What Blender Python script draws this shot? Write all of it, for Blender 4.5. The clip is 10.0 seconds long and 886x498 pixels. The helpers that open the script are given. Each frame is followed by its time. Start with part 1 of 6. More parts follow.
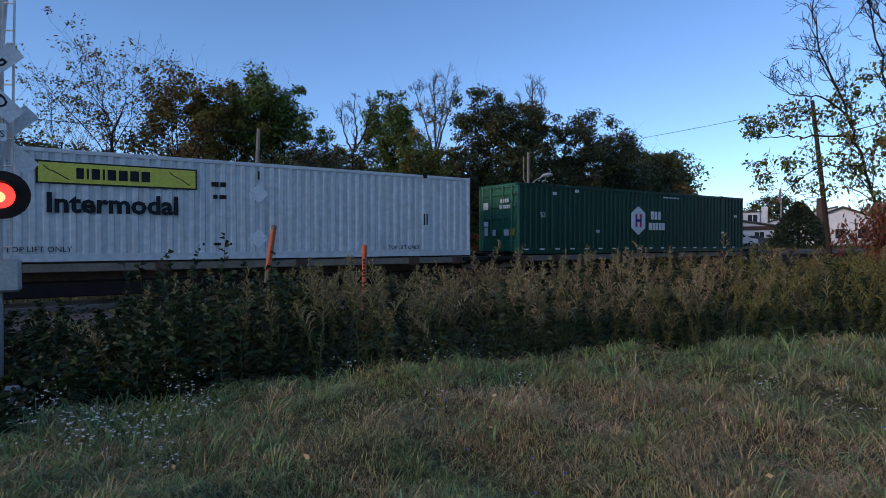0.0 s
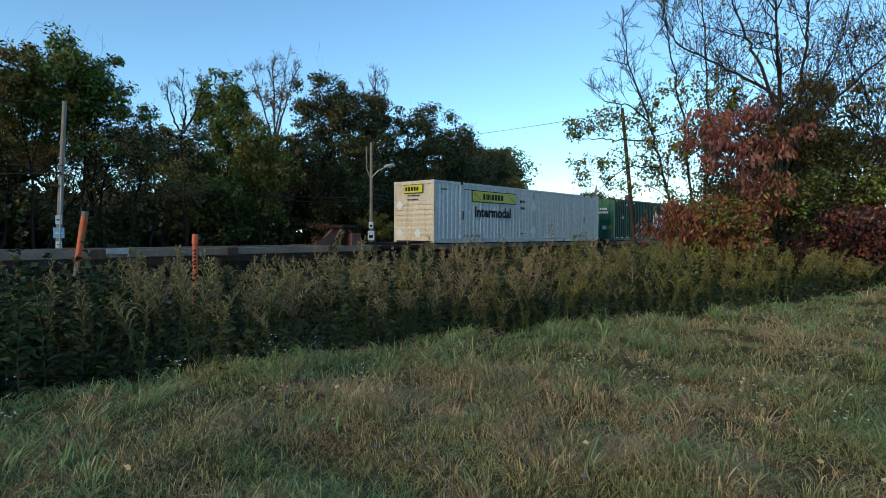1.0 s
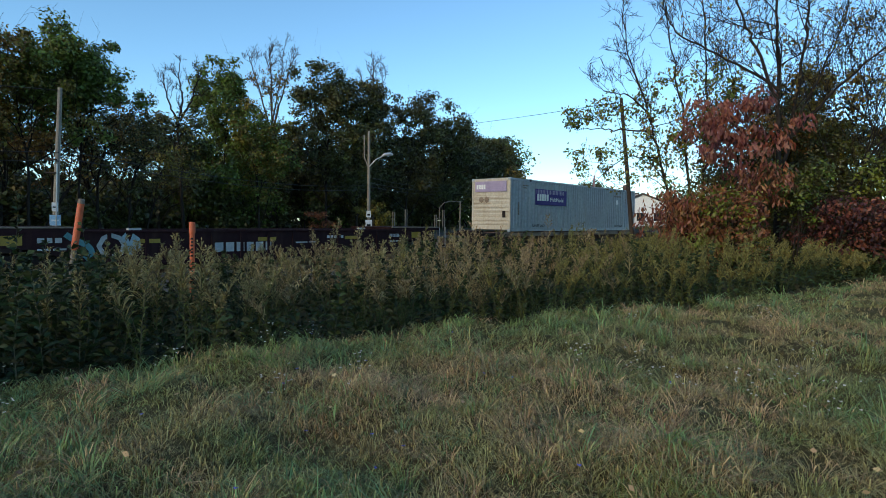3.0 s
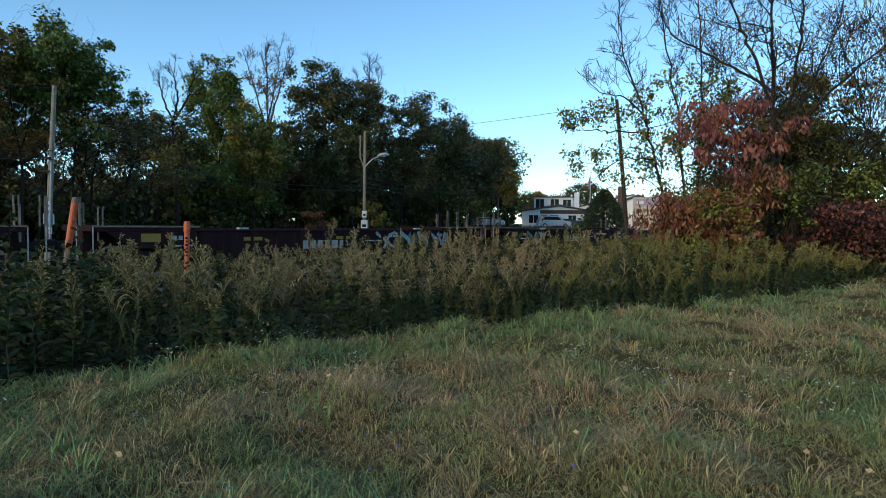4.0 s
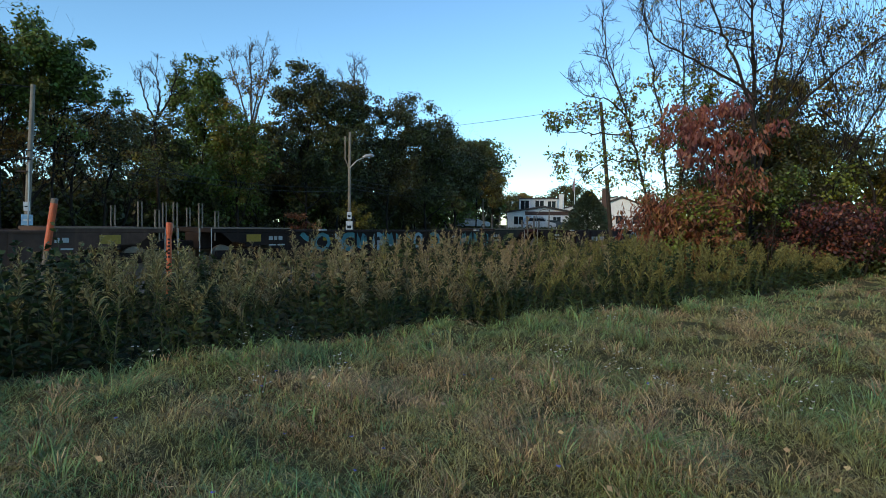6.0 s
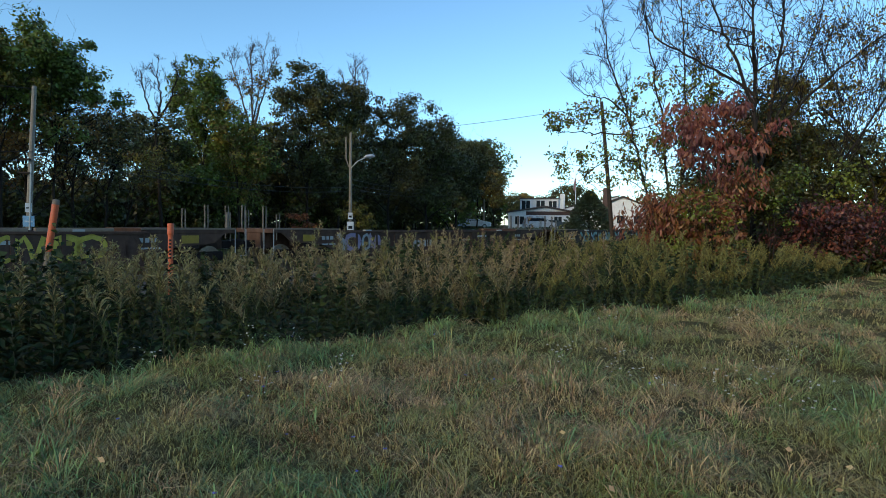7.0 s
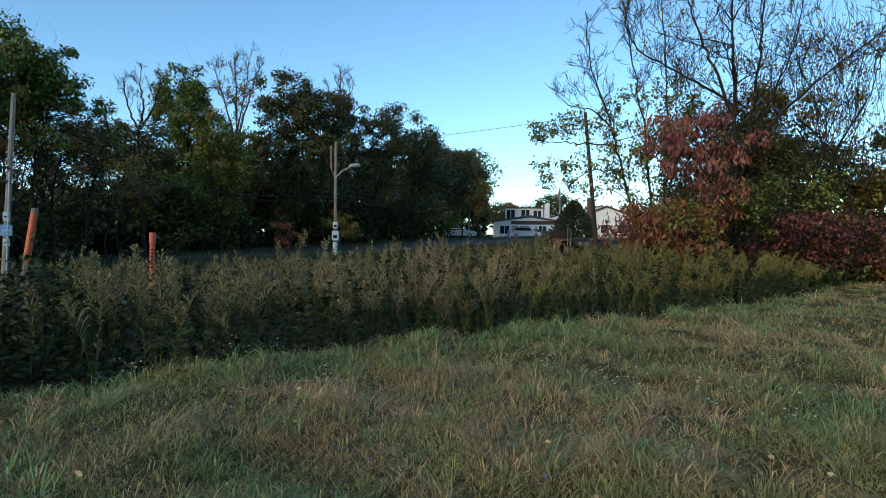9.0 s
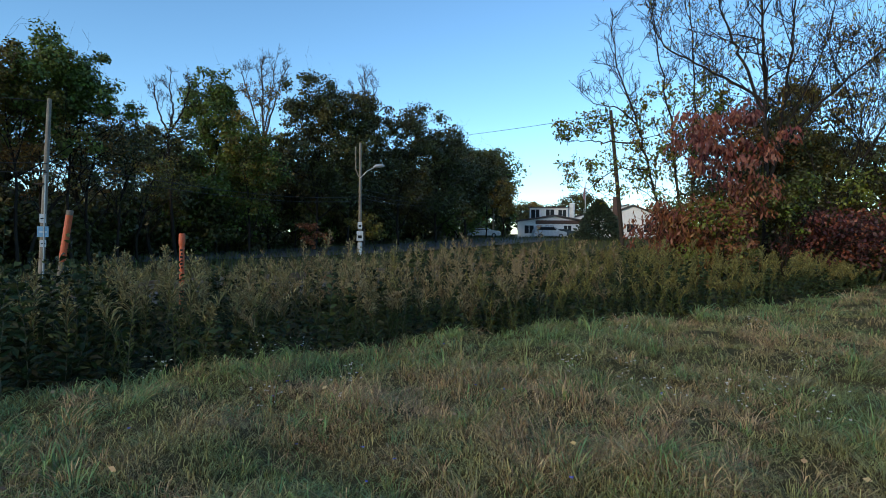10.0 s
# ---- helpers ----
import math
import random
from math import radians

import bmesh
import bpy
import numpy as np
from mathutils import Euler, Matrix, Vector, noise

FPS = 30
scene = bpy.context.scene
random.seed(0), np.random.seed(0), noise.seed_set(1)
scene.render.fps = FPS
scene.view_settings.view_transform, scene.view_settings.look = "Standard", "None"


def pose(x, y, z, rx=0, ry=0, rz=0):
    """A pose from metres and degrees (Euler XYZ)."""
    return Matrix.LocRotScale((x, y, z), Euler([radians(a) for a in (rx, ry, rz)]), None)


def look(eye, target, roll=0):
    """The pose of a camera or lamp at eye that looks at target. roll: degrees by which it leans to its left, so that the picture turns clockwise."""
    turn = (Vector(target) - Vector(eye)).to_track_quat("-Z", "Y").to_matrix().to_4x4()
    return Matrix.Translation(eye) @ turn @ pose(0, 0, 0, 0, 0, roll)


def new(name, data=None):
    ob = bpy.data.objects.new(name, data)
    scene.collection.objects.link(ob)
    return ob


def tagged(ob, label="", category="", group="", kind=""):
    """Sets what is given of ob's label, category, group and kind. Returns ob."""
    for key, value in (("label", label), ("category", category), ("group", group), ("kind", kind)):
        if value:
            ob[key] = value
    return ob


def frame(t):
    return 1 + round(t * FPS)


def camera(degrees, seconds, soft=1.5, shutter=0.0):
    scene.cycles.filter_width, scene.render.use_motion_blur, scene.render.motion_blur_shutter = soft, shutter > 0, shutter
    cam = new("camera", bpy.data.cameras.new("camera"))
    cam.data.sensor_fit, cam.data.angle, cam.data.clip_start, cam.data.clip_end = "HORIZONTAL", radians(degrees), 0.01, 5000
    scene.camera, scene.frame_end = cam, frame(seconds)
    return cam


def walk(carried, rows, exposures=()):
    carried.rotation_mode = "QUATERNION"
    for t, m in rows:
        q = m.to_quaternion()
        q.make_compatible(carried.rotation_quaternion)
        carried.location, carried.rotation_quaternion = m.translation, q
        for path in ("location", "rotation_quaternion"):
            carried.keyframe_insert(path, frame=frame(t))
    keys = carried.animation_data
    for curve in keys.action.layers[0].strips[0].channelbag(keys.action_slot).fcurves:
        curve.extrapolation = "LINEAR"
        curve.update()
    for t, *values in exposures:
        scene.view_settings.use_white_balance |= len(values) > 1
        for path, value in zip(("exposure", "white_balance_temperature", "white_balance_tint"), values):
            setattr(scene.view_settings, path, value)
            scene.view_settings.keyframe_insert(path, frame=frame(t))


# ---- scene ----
from math import sin, cos, pi, sqrt

HEADING = 56.3                      # the track's heading, clockwise from +y
UX, UY = sin(radians(HEADING)), cos(radians(HEADING))
NX, NY = -UY, UX                    # across the track, away from the lawn
TURN = 90 - HEADING
SPEED = 22.8                        # metres a second
EYE = (0.0, 0.0, 1.65)


def tk(s, n):
    """World x, y of a place s along the track and n across it."""
    return s * UX + n * NX, s * UY + n * NY


def polar(bearing, d):
    return d * sin(radians(bearing)), d * cos(radians(bearing))


# ---- camera ----
cam = camera(74.55, 10.0, soft=0.9)
PATH = [(0.0, 0.48, -0.66, 0.09), (0.1, -3.15, -0.66, 0.1), (0.2, -6.3, -0.72, 0.1), (0.3, -9.65, -0.82, 0.08),
        (0.4, -12.8, -0.95, 0.05), (0.5, -14.73, -1.08, 0.03), (1.0, -14.89, -1.62, -0.24), (1.5, -14.77, -2.08, -0.5),
        (2.0, -14.71, -2.44, -0.45), (2.5, -14.9, -2.64, -0.46), (4.0, -15.55, -2.61, -0.8), (4.5, -15.9, -2.53, -0.88),
        (5.0, -16.5, -2.58, -0.97), (5.5, -16.99, -2.48, -0.94), (7.0, -16.89, -2.44, -0.69), (7.5, -16.98, -2.42, -0.65),
        (8.0, -17.52, -2.4, -0.61)]
PATH += [(8.5, -18.13, -1.91, -0.82), (9.0, -18.34, -1.51, -0.72), (9.5, -18.52, -1.35, -0.59), (9.8, -18.3, -1.38, -0.55),
         (9.9, -17.2, -1.46, -0.53), (10.0, -15.97, -1.54, -0.52)]
EXPOSURES = [(0.0, 0.26, 5800, 14), (0.3, 0.5, 6050, 6), (0.6, 0.72, 6350, -6), (9.5, 0.7, 6300, -6), (10.0, 0.6, 6100, -4)]
walk(cam, [(t, pose(*EYE, 90 + p, r, y)) for t, y, p, r in PATH], EXPOSURES)

# ---- sky and sun ----
SUN_HEADING, SUN_UP = 236.0, 20.0
world = bpy.data.worlds.new("sky")
scene.world = world
world.use_nodes = True
wn = world.node_tree
sky = wn.nodes.new("ShaderNodeTexSky")
sky.sky_type = 'NISHITA'
sky.sun_disc = False
sky.sun_elevation = radians(SUN_UP)
sky.sun_rotation = radians(SUN_HEADING)
sky.air_density, sky.dust_density, sky.ozone_density = 1.0, 0.0, 3.4
sky.altitude = 1200
wn.nodes["Background"].inputs[1].default_value = 0.15
wn.links.new(sky.outputs[0], wn.nodes["Background"].inputs[0])
lamp = bpy.data.lights.new("sun", 'SUN')
lamp.energy, lamp.angle, lamp.color = 1.5, radians(20), (1.0, 0.7, 0.42)
sun = new("sun", lamp)
sun.matrix_world = look((sin(radians(SUN_HEADING)) * 50, cos(radians(SUN_HEADING)) * 50, 50 * math.tan(radians(SUN_UP))), (0, 0, 0))


# ---- materials ----
def material(name, base, rough=0.6, metal=0.0, other=None, scale=3.0, bump=0.0, bump_scale=40.0, streak=None, streak_amount=0.4, island=0.0, leaf=0.0, third=None, patch=0.6, spec=0.5):
    """base and other are mixed by two sizes of noise; streak: a colour that runs down in stains; island: how much pieces differ."""
    m = bpy.data.materials.new(name)
    m.use_nodes = True
    nt = m.node_tree
    N, Lk = nt.nodes, nt.links
    b = N["Principled BSDF"]
    b.inputs["Roughness"].default_value, b.inputs["Metallic"].default_value = rough, metal
    b.inputs["Specular IOR Level"].default_value = spec
    geo = N.new("ShaderNodeNewGeometry")
    pos = geo.outputs["Position"]
    if leaf == 0.0:
        co = N.new("ShaderNodeTexCoord")
        pos = co.outputs["Object"]

    def noise_of(size, detail=4.0, stretch=None):
        t = N.new("ShaderNodeTexNoise")
        t.inputs["Scale"].default_value, t.inputs["Detail"].default_value = size, detail
        src = pos
        if stretch:
            mp = N.new("ShaderNodeMapping")
            mp.inputs["Scale"].default_value = stretch
            Lk.new(pos, mp.inputs["Vector"])
            src = mp.outputs["Vector"]
        Lk.new(src, t.inputs["Vector"])
        return t.outputs["Fac"]

    def ramp(fac, lo, hi):
        r = N.new("ShaderNodeMapRange")
        r.inputs["From Min"].default_value, r.inputs["From Max"].default_value = lo, hi
        Lk.new(fac, r.inputs["Value"])
        return r.outputs["Result"]

    def mix(fac, a, c):
        x = N.new("ShaderNodeMix")
        x.data_type = 'RGBA'
        for sock, v in ((x.inputs["Factor"], fac), (x.inputs["A"], a), (x.inputs["B"], c)):
            if isinstance(v, (int, float)):
                sock.default_value = v
            elif isinstance(v, tuple):
                sock.default_value = (*v, 1)
            else:
                Lk.new(v, sock)
        return x.outputs["Result"]

    other = other or tuple(c * 0.75 for c in base)
    f = ramp(noise_of(scale), 0.5 - patch * 0.35, 0.5 + patch * 0.35)
    col = mix(f, base, other)
    if third:
        col = mix(ramp(noise_of(scale * 0.31, 3.0), 0.48, 0.68), col, third)
    fine = ramp(noise_of(scale * 9, 3.0), 0.3, 0.7)
    col = mix(fine, col, mix(0.25, col, (0.0, 0.0, 0.0)))
    if island:
        hs = N.new("ShaderNodeHueSaturation")
        for key, lo, hi in (("Value", 1 - island, 1 + island), ("Hue", 0.5 - 0.03 * island, 0.5 + 0.03 * island)):
            r = N.new("ShaderNodeMapRange")
            r.inputs["To Min"].default_value, r.inputs["To Max"].default_value = lo, hi
            Lk.new(geo.outputs["Random Per Island"], r.inputs["Value"])
            Lk.new(r.outputs["Result"], hs.inputs[key])
        Lk.new(col, hs.inputs["Color"])
        col = hs.outputs["Color"]
    if streak:
        s = ramp(noise_of(2.2, 5.0, (2.0, 2.0, 0.22)), 0.5, 0.78)
        mm = N.new("ShaderNodeMath")
        mm.operation = 'MULTIPLY'
        mm.inputs[1].default_value = streak_amount
        Lk.new(s, mm.inputs[0])
        col = mix(mm.outputs[0], col, streak)
    Lk.new(col, b.inputs["Base Color"])
    if bump:
        bp = N.new("ShaderNodeBump")
        bp.inputs["Strength"].default_value, bp.inputs["Distance"].default_value = bump, 0.02
        Lk.new(noise_of(bump_scale), bp.inputs["Height"])
        Lk.new(bp.outputs["Normal"], b.inputs["Normal"])
    if leaf:
        tr = N.new("ShaderNodeBsdfTranslucent")
        Lk.new(col, tr.inputs["Color"])
        ms = N.new("ShaderNodeMixShader")
        ms.inputs[0].default_value = leaf
        Lk.new(b.outputs[0], ms.inputs[1])
        Lk.new(tr.outputs[0], ms.inputs[2])
        Lk.new(ms.outputs[0], N["Material Output"].inputs["Surface"])
    return m


def glow(name, colour, strength):
    m = bpy.data.materials.new(name)
    m.use_nodes = True
    b = m.node_tree.nodes["Principled BSDF"]
    b.inputs["Base Color"].default_value = (*colour, 1)
    b.inputs["Emission Color"].default_value, b.inputs["Emission Strength"].default_value = (*colour, 1), strength
    return m


M_SOIL = material("soil", (0.1, 0.085, 0.045), 1.0, other=(0.075, 0.075, 0.035), scale=0.9, bump=0.6, bump_scale=12, third=(0.085, 0.068, 0.036), spec=0.05)
M_GRASS = material("grass", (0.245, 0.265, 0.1), 0.6, other=(0.36, 0.275, 0.14), scale=1.3, island=0.7, leaf=0.15, third=(0.16, 0.22, 0.08), patch=0.4, spec=0.3)
M_GRASS_BLUE = material("lush_grass", (0.165, 0.27, 0.135), 0.55, other=(0.215, 0.281, 0.078), scale=1.5, island=0.5, leaf=0.15, spec=0.3)
M_STRAW = material("dry_grass", (0.52, 0.38, 0.215), 0.65, other=(0.36, 0.235, 0.13), scale=1.8, island=0.6, leaf=0.12, spec=0.3)
M_WEED = material("weed_leaf", (0.07, 0.088, 0.026), 0.6, other=(0.105, 0.11, 0.032), scale=0.45, island=0.5, leaf=0.1, third=(0.030, 0.042, 0.012), spec=0.25)
# near-black green: own leaf colour, plus painted shade at the weeds' foot
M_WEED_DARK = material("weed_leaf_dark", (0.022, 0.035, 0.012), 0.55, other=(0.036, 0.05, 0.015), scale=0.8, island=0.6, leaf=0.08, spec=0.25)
M_PLUME = material("seed_head", (0.32, 0.24, 0.13), 0.85, other=(0.25, 0.21, 0.11), scale=0.7, island=0.55, leaf=0.12, third=(0.36, 0.24, 0.14), spec=0.2)
M_PLUME_GREEN = material("green_plume", (0.2, 0.19, 0.09), 0.85, other=(0.26, 0.21, 0.105), scale=0.5, island=0.5, leaf=0.12, spec=0.2)
M_PLUME_GOLD = material("yellow_green_plume", (0.23, 0.2, 0.07), 0.85, other=(0.21, 0.19, 0.068), scale=0.5, island=0.5, leaf=0.12, spec=0.2)
M_STEM = material("weed_stem", (0.12, 0.1, 0.055), 0.7, leaf=0.05)
M_LEAF = {
    "green": material("leaf_green", (0.099, 0.143, 0.019), 0.5, other=(0.134, 0.165, 0.021), scale=0.5, island=0.5, leaf=0.2),
    "dark": material("leaf_dark_green", (0.054, 0.065, 0.012), 0.5, other=(0.075, 0.074, 0.013), scale=0.4, island=0.6, leaf=0.15, third=(0.101, 0.074, 0.014)),
    "yellow": material("leaf_yellow_green", (0.214, 0.165, 0.021), 0.55, other=(0.134, 0.128, 0.018), scale=0.5, island=0.45, leaf=0.2, third=(0.234, 0.135, 0.021)),
    "brown": material("leaf_brown", (0.234, 0.105, 0.021), 0.6, other=(0.152, 0.105, 0.021), scale=0.6, island=0.45, leaf=0.2),
    "red": material("leaf_red", (0.23, 0.055, 0.042), 0.5, other=(0.27, 0.1, 0.052), scale=1.2, island=0.45, leaf=0.3, third=(0.16, 0.05, 0.05)),
    "orange": material("leaf_orange", (0.29, 0.11, 0.04), 0.5, other=(0.2, 0.075, 0.034), scale=1.6, island=0.45, leaf=0.3),
    "maroon": material("leaf_maroon", (0.11, 0.03, 0.035), 0.5, other=(0.08, 0.038, 0.033), scale=1.2, island=0.4, leaf=0.3),
    "lime": material("leaf_lime", (0.218, 0.220, 0.021), 0.5, other=(0.129, 0.165, 0.021), scale=1.2, island=0.4, leaf=0.3),
    "spruce": material("needle_green", (0.03, 0.05, 0.026), 0.6, other=(0.04, 0.06, 0.03), scale=1.2, island=0.4, leaf=0.1),
}
M_BARK = material("bark", (0.038, 0.031, 0.026), 0.95, other=(0.022, 0.019, 0.017), scale=3, bump=0.5, bump_scale=25, spec=0.15)
M_BARK_PALE = material("pale_bark", (0.09, 0.078, 0.065), 0.9, other=(0.055, 0.047, 0.04), scale=3, bump=0.4, bump_scale=25)
M_BALLAST = material("ballast", (0.13, 0.125, 0.12), 0.95, other=(0.08, 0.075, 0.07), scale=6, bump=1.0, bump_scale=18)
M_RAIL = material("rail_steel", (0.3, 0.27, 0.24), 0.4, 0.7, other=(0.2, 0.12, 0.08), scale=2)
M_TIE = material("tie_wood", (0.09, 0.07, 0.055), 0.9, other=(0.05, 0.042, 0.035), scale=4, bump=0.4)
M_WHITE = material("white_container_paint", (0.62, 0.63, 0.64), 0.5, other=(0.54, 0.56, 0.58), scale=0.6, streak=(0.34, 0.3, 0.26), streak_amount=0.35, bump=0.08, bump_scale=6)
# low sun's warm light is mixed into this end colour, beside rust streaks
M_WHITE_SUNLIT = material("sunlit_weathered_white_paint", (0.68, 0.61, 0.49), 0.5, other=(0.58, 0.5, 0.38), scale=1.2, streak=(0.3, 0.15, 0.07), streak_amount=0.7)
M_GREY = material("grey_container_paint", (0.33, 0.38, 0.41), 0.5, other=(0.28, 0.32, 0.35), scale=0.7, streak=(0.22, 0.21, 0.2), streak_amount=0.35, bump=0.08, bump_scale=6)
# the side grey, warmed and lightened by painting in the low sun
M_GREY_SUNLIT = material("sunlit_grey_end_paint", (0.52, 0.48, 0.4), 0.5, other=(0.42, 0.38, 0.31), scale=1.2, streak=(0.2, 0.14, 0.09), streak_amount=0.5)
M_HUB = material("green_container_paint", (0.005, 0.05, 0.027), 0.55, other=(0.004, 0.04, 0.022), scale=0.7, streak=(0.015, 0.04, 0.026), streak_amount=0.4, spec=0.3)
# side green with the low sun on the doors mixed into the colour
M_HUB_DOOR = material("sunlit_green_door_paint", (0.025, 0.14, 0.08), 0.5, other=(0.02, 0.11, 0.065), scale=1.0, streak=(0.1, 0.16, 0.11), streak_amount=0.5)
M_YELLOW = material("yellow_decal", (0.62, 0.58, 0.05), 0.4, other=(0.55, 0.52, 0.05), scale=1.5)
M_BLACK = material("black_decal", (0.01, 0.016, 0.02), 0.6, spec=0.2)
M_PURPLE = material("purple_decal", (0.035, 0.022, 0.2), 0.6, other=(0.03, 0.018, 0.16), scale=2, spec=0.2)
M_LILAC = material("faded_lilac_decal", (0.36, 0.3, 0.46), 0.5)
M_DECAL = material("white_decal", (0.75, 0.77, 0.78), 0.5, other=(0.65, 0.67, 0.68))
M_PINK = material("magenta_decal", (0.45, 0.02, 0.12), 0.5)
M_STEEL = material("galvanised_steel", (0.45, 0.46, 0.47), 0.45, 0.6, other=(0.35, 0.36, 0.37), scale=3)
M_DARK = material("dark_steel", (0.017, 0.013, 0.013), 0.6, 0.1, other=(0.030, 0.021, 0.018), scale=1.5, streak=(0.044, 0.025, 0.018), streak_amount=0.5, spec=0.15)
M_MAROON = material("maroon_car_paint", (0.030, 0.011, 0.014), 0.8, other=(0.019, 0.009, 0.011), scale=0.8, streak=(0.047, 0.028, 0.022), streak_amount=0.5, spec=0.15)
M_BROWN = material("rusty_brown_car_paint", (0.098, 0.058, 0.043), 0.65, other=(0.064, 0.043, 0.036), scale=0.9, streak=(0.150, 0.094, 0.065), streak_amount=0.5, spec=0.15)
M_TAN = material("weathered_deck", (0.26, 0.2, 0.15), 0.8, other=(0.18, 0.14, 0.11), scale=1.5, streak=(0.1, 0.07, 0.05))
M_REDSTEEL = material("red_hitch_paint", (0.17, 0.06, 0.045), 0.6, other=(0.12, 0.05, 0.04), scale=2)
M_AMBER = material("yellow_reflector", (0.32, 0.22, 0.02), 0.5)
M_SPRAY = material("pale_blue_spray", (0.231, 0.364, 0.434), 0.6, other=(0.294, 0.406, 0.462), scale=2)
M_SPRAY_W = material("white_spray", (0.420, 0.434, 0.448), 0.6, other=(0.315, 0.336, 0.350), scale=2)
M_SPRAY_Y = material("yellow_spray", (0.5, 0.42, 0.06), 0.6)
M_SPRAY_T = material("teal_spray", (0.084, 0.231, 0.266), 0.6)
M_ORANGE = material("orange_plastic", (0.55, 0.1, 0.03), 0.5, other=(0.45, 0.1, 0.04), scale=5, streak=(0.4, 0.12, 0.06))
M_POST = material("weathered_post", (0.2, 0.17, 0.14), 0.8, other=(0.14, 0.12, 0.1), scale=6)
M_POLE = material("pole_wood", (0.27, 0.24, 0.2), 0.85, other=(0.2, 0.175, 0.145), scale=2, bump=0.4, bump_scale=20, streak=(0.14, 0.12, 0.1))
M_POLE_DARK = material("dark_pole_wood", (0.06, 0.048, 0.04), 0.9, other=(0.045, 0.036, 0.03), scale=2, bump=0.4, bump_scale=20, spec=0.2)
M_WIRE = material("black_wire", (0.03, 0.03, 0.03), 0.6)
M_SIGN = material("white_sign", (0.75, 0.77, 0.8), 0.4)
M_SIGN_BLUE = material("blue_sign", (0.3, 0.5, 0.7), 0.4)
M_ASPHALT = material("asphalt", (0.07, 0.07, 0.072), 0.9, other=(0.055, 0.055, 0.057), scale=1.5, bump=0.3, bump_scale=60)
M_SIDING = material("white_siding", (0.840, 0.850, 0.850), 0.6, other=(0.762, 0.773, 0.795), scale=1)
M_ROOF = material("dark_roof", (0.07, 0.06, 0.06), 0.8, other=(0.09, 0.07, 0.065), scale=2)
M_BRICK = material("brick", (0.11, 0.065, 0.055), 0.9, other=(0.085, 0.055, 0.045), scale=4)
M_GLASS = material("window_glass", (0.02, 0.024, 0.03), 0.25, spec=0.2)
M_CAR = material("silver_car_paint", (0.62, 0.64, 0.67), 0.35, spec=0.4)
M_CAR_DARK = material("dark_car_paint", (0.05, 0.06, 0.075), 0.3, 0.2)
M_TYRE = material("tyre", (0.02, 0.02, 0.02), 0.8)
M_FLAG = material("flag_cloth", (0.35, 0.2, 0.22), 0.8)
M_PETAL = material("white_petal", (0.7, 0.7, 0.68), 0.7, leaf=0.2)
M_PETAL_BLUE = material("blue_petal", (0.15, 0.17, 0.6), 0.7, leaf=0.2)
M_RED_LAMP = glow("red_signal_light", (1.0, 0.04, 0.025), 1.6)
M_HOT = glow("bright_signal_bulb", (1.0, 0.28, 0.1), 2.5)


# ---- mesh tools ----
def mesh_np(name, V, F, mat, smooth=False):
    """A mesh object from arrays: V (n, 3) and F (m, 3 or 4)."""
    V, F = np.asarray(V, np.float32), np.asarray(F, np.int32)
    me = bpy.data.meshes.new(name)
    k = F.shape[1]
    me.vertices.add(len(V))
    me.vertices.foreach_set("co", V.ravel())
    me.loops.add(F.size)
    me.loops.foreach_set("vertex_index", F.ravel())
    me.polygons.add(len(F))
    me.polygons.foreach_set("loop_start", np.arange(0, F.size, k, dtype=np.int32))
    me.polygons.foreach_set("use_smooth", np.full(len(F), smooth))
    me.update(calc_edges=True)
    me.materials.append(mat)
    return new(name, me)


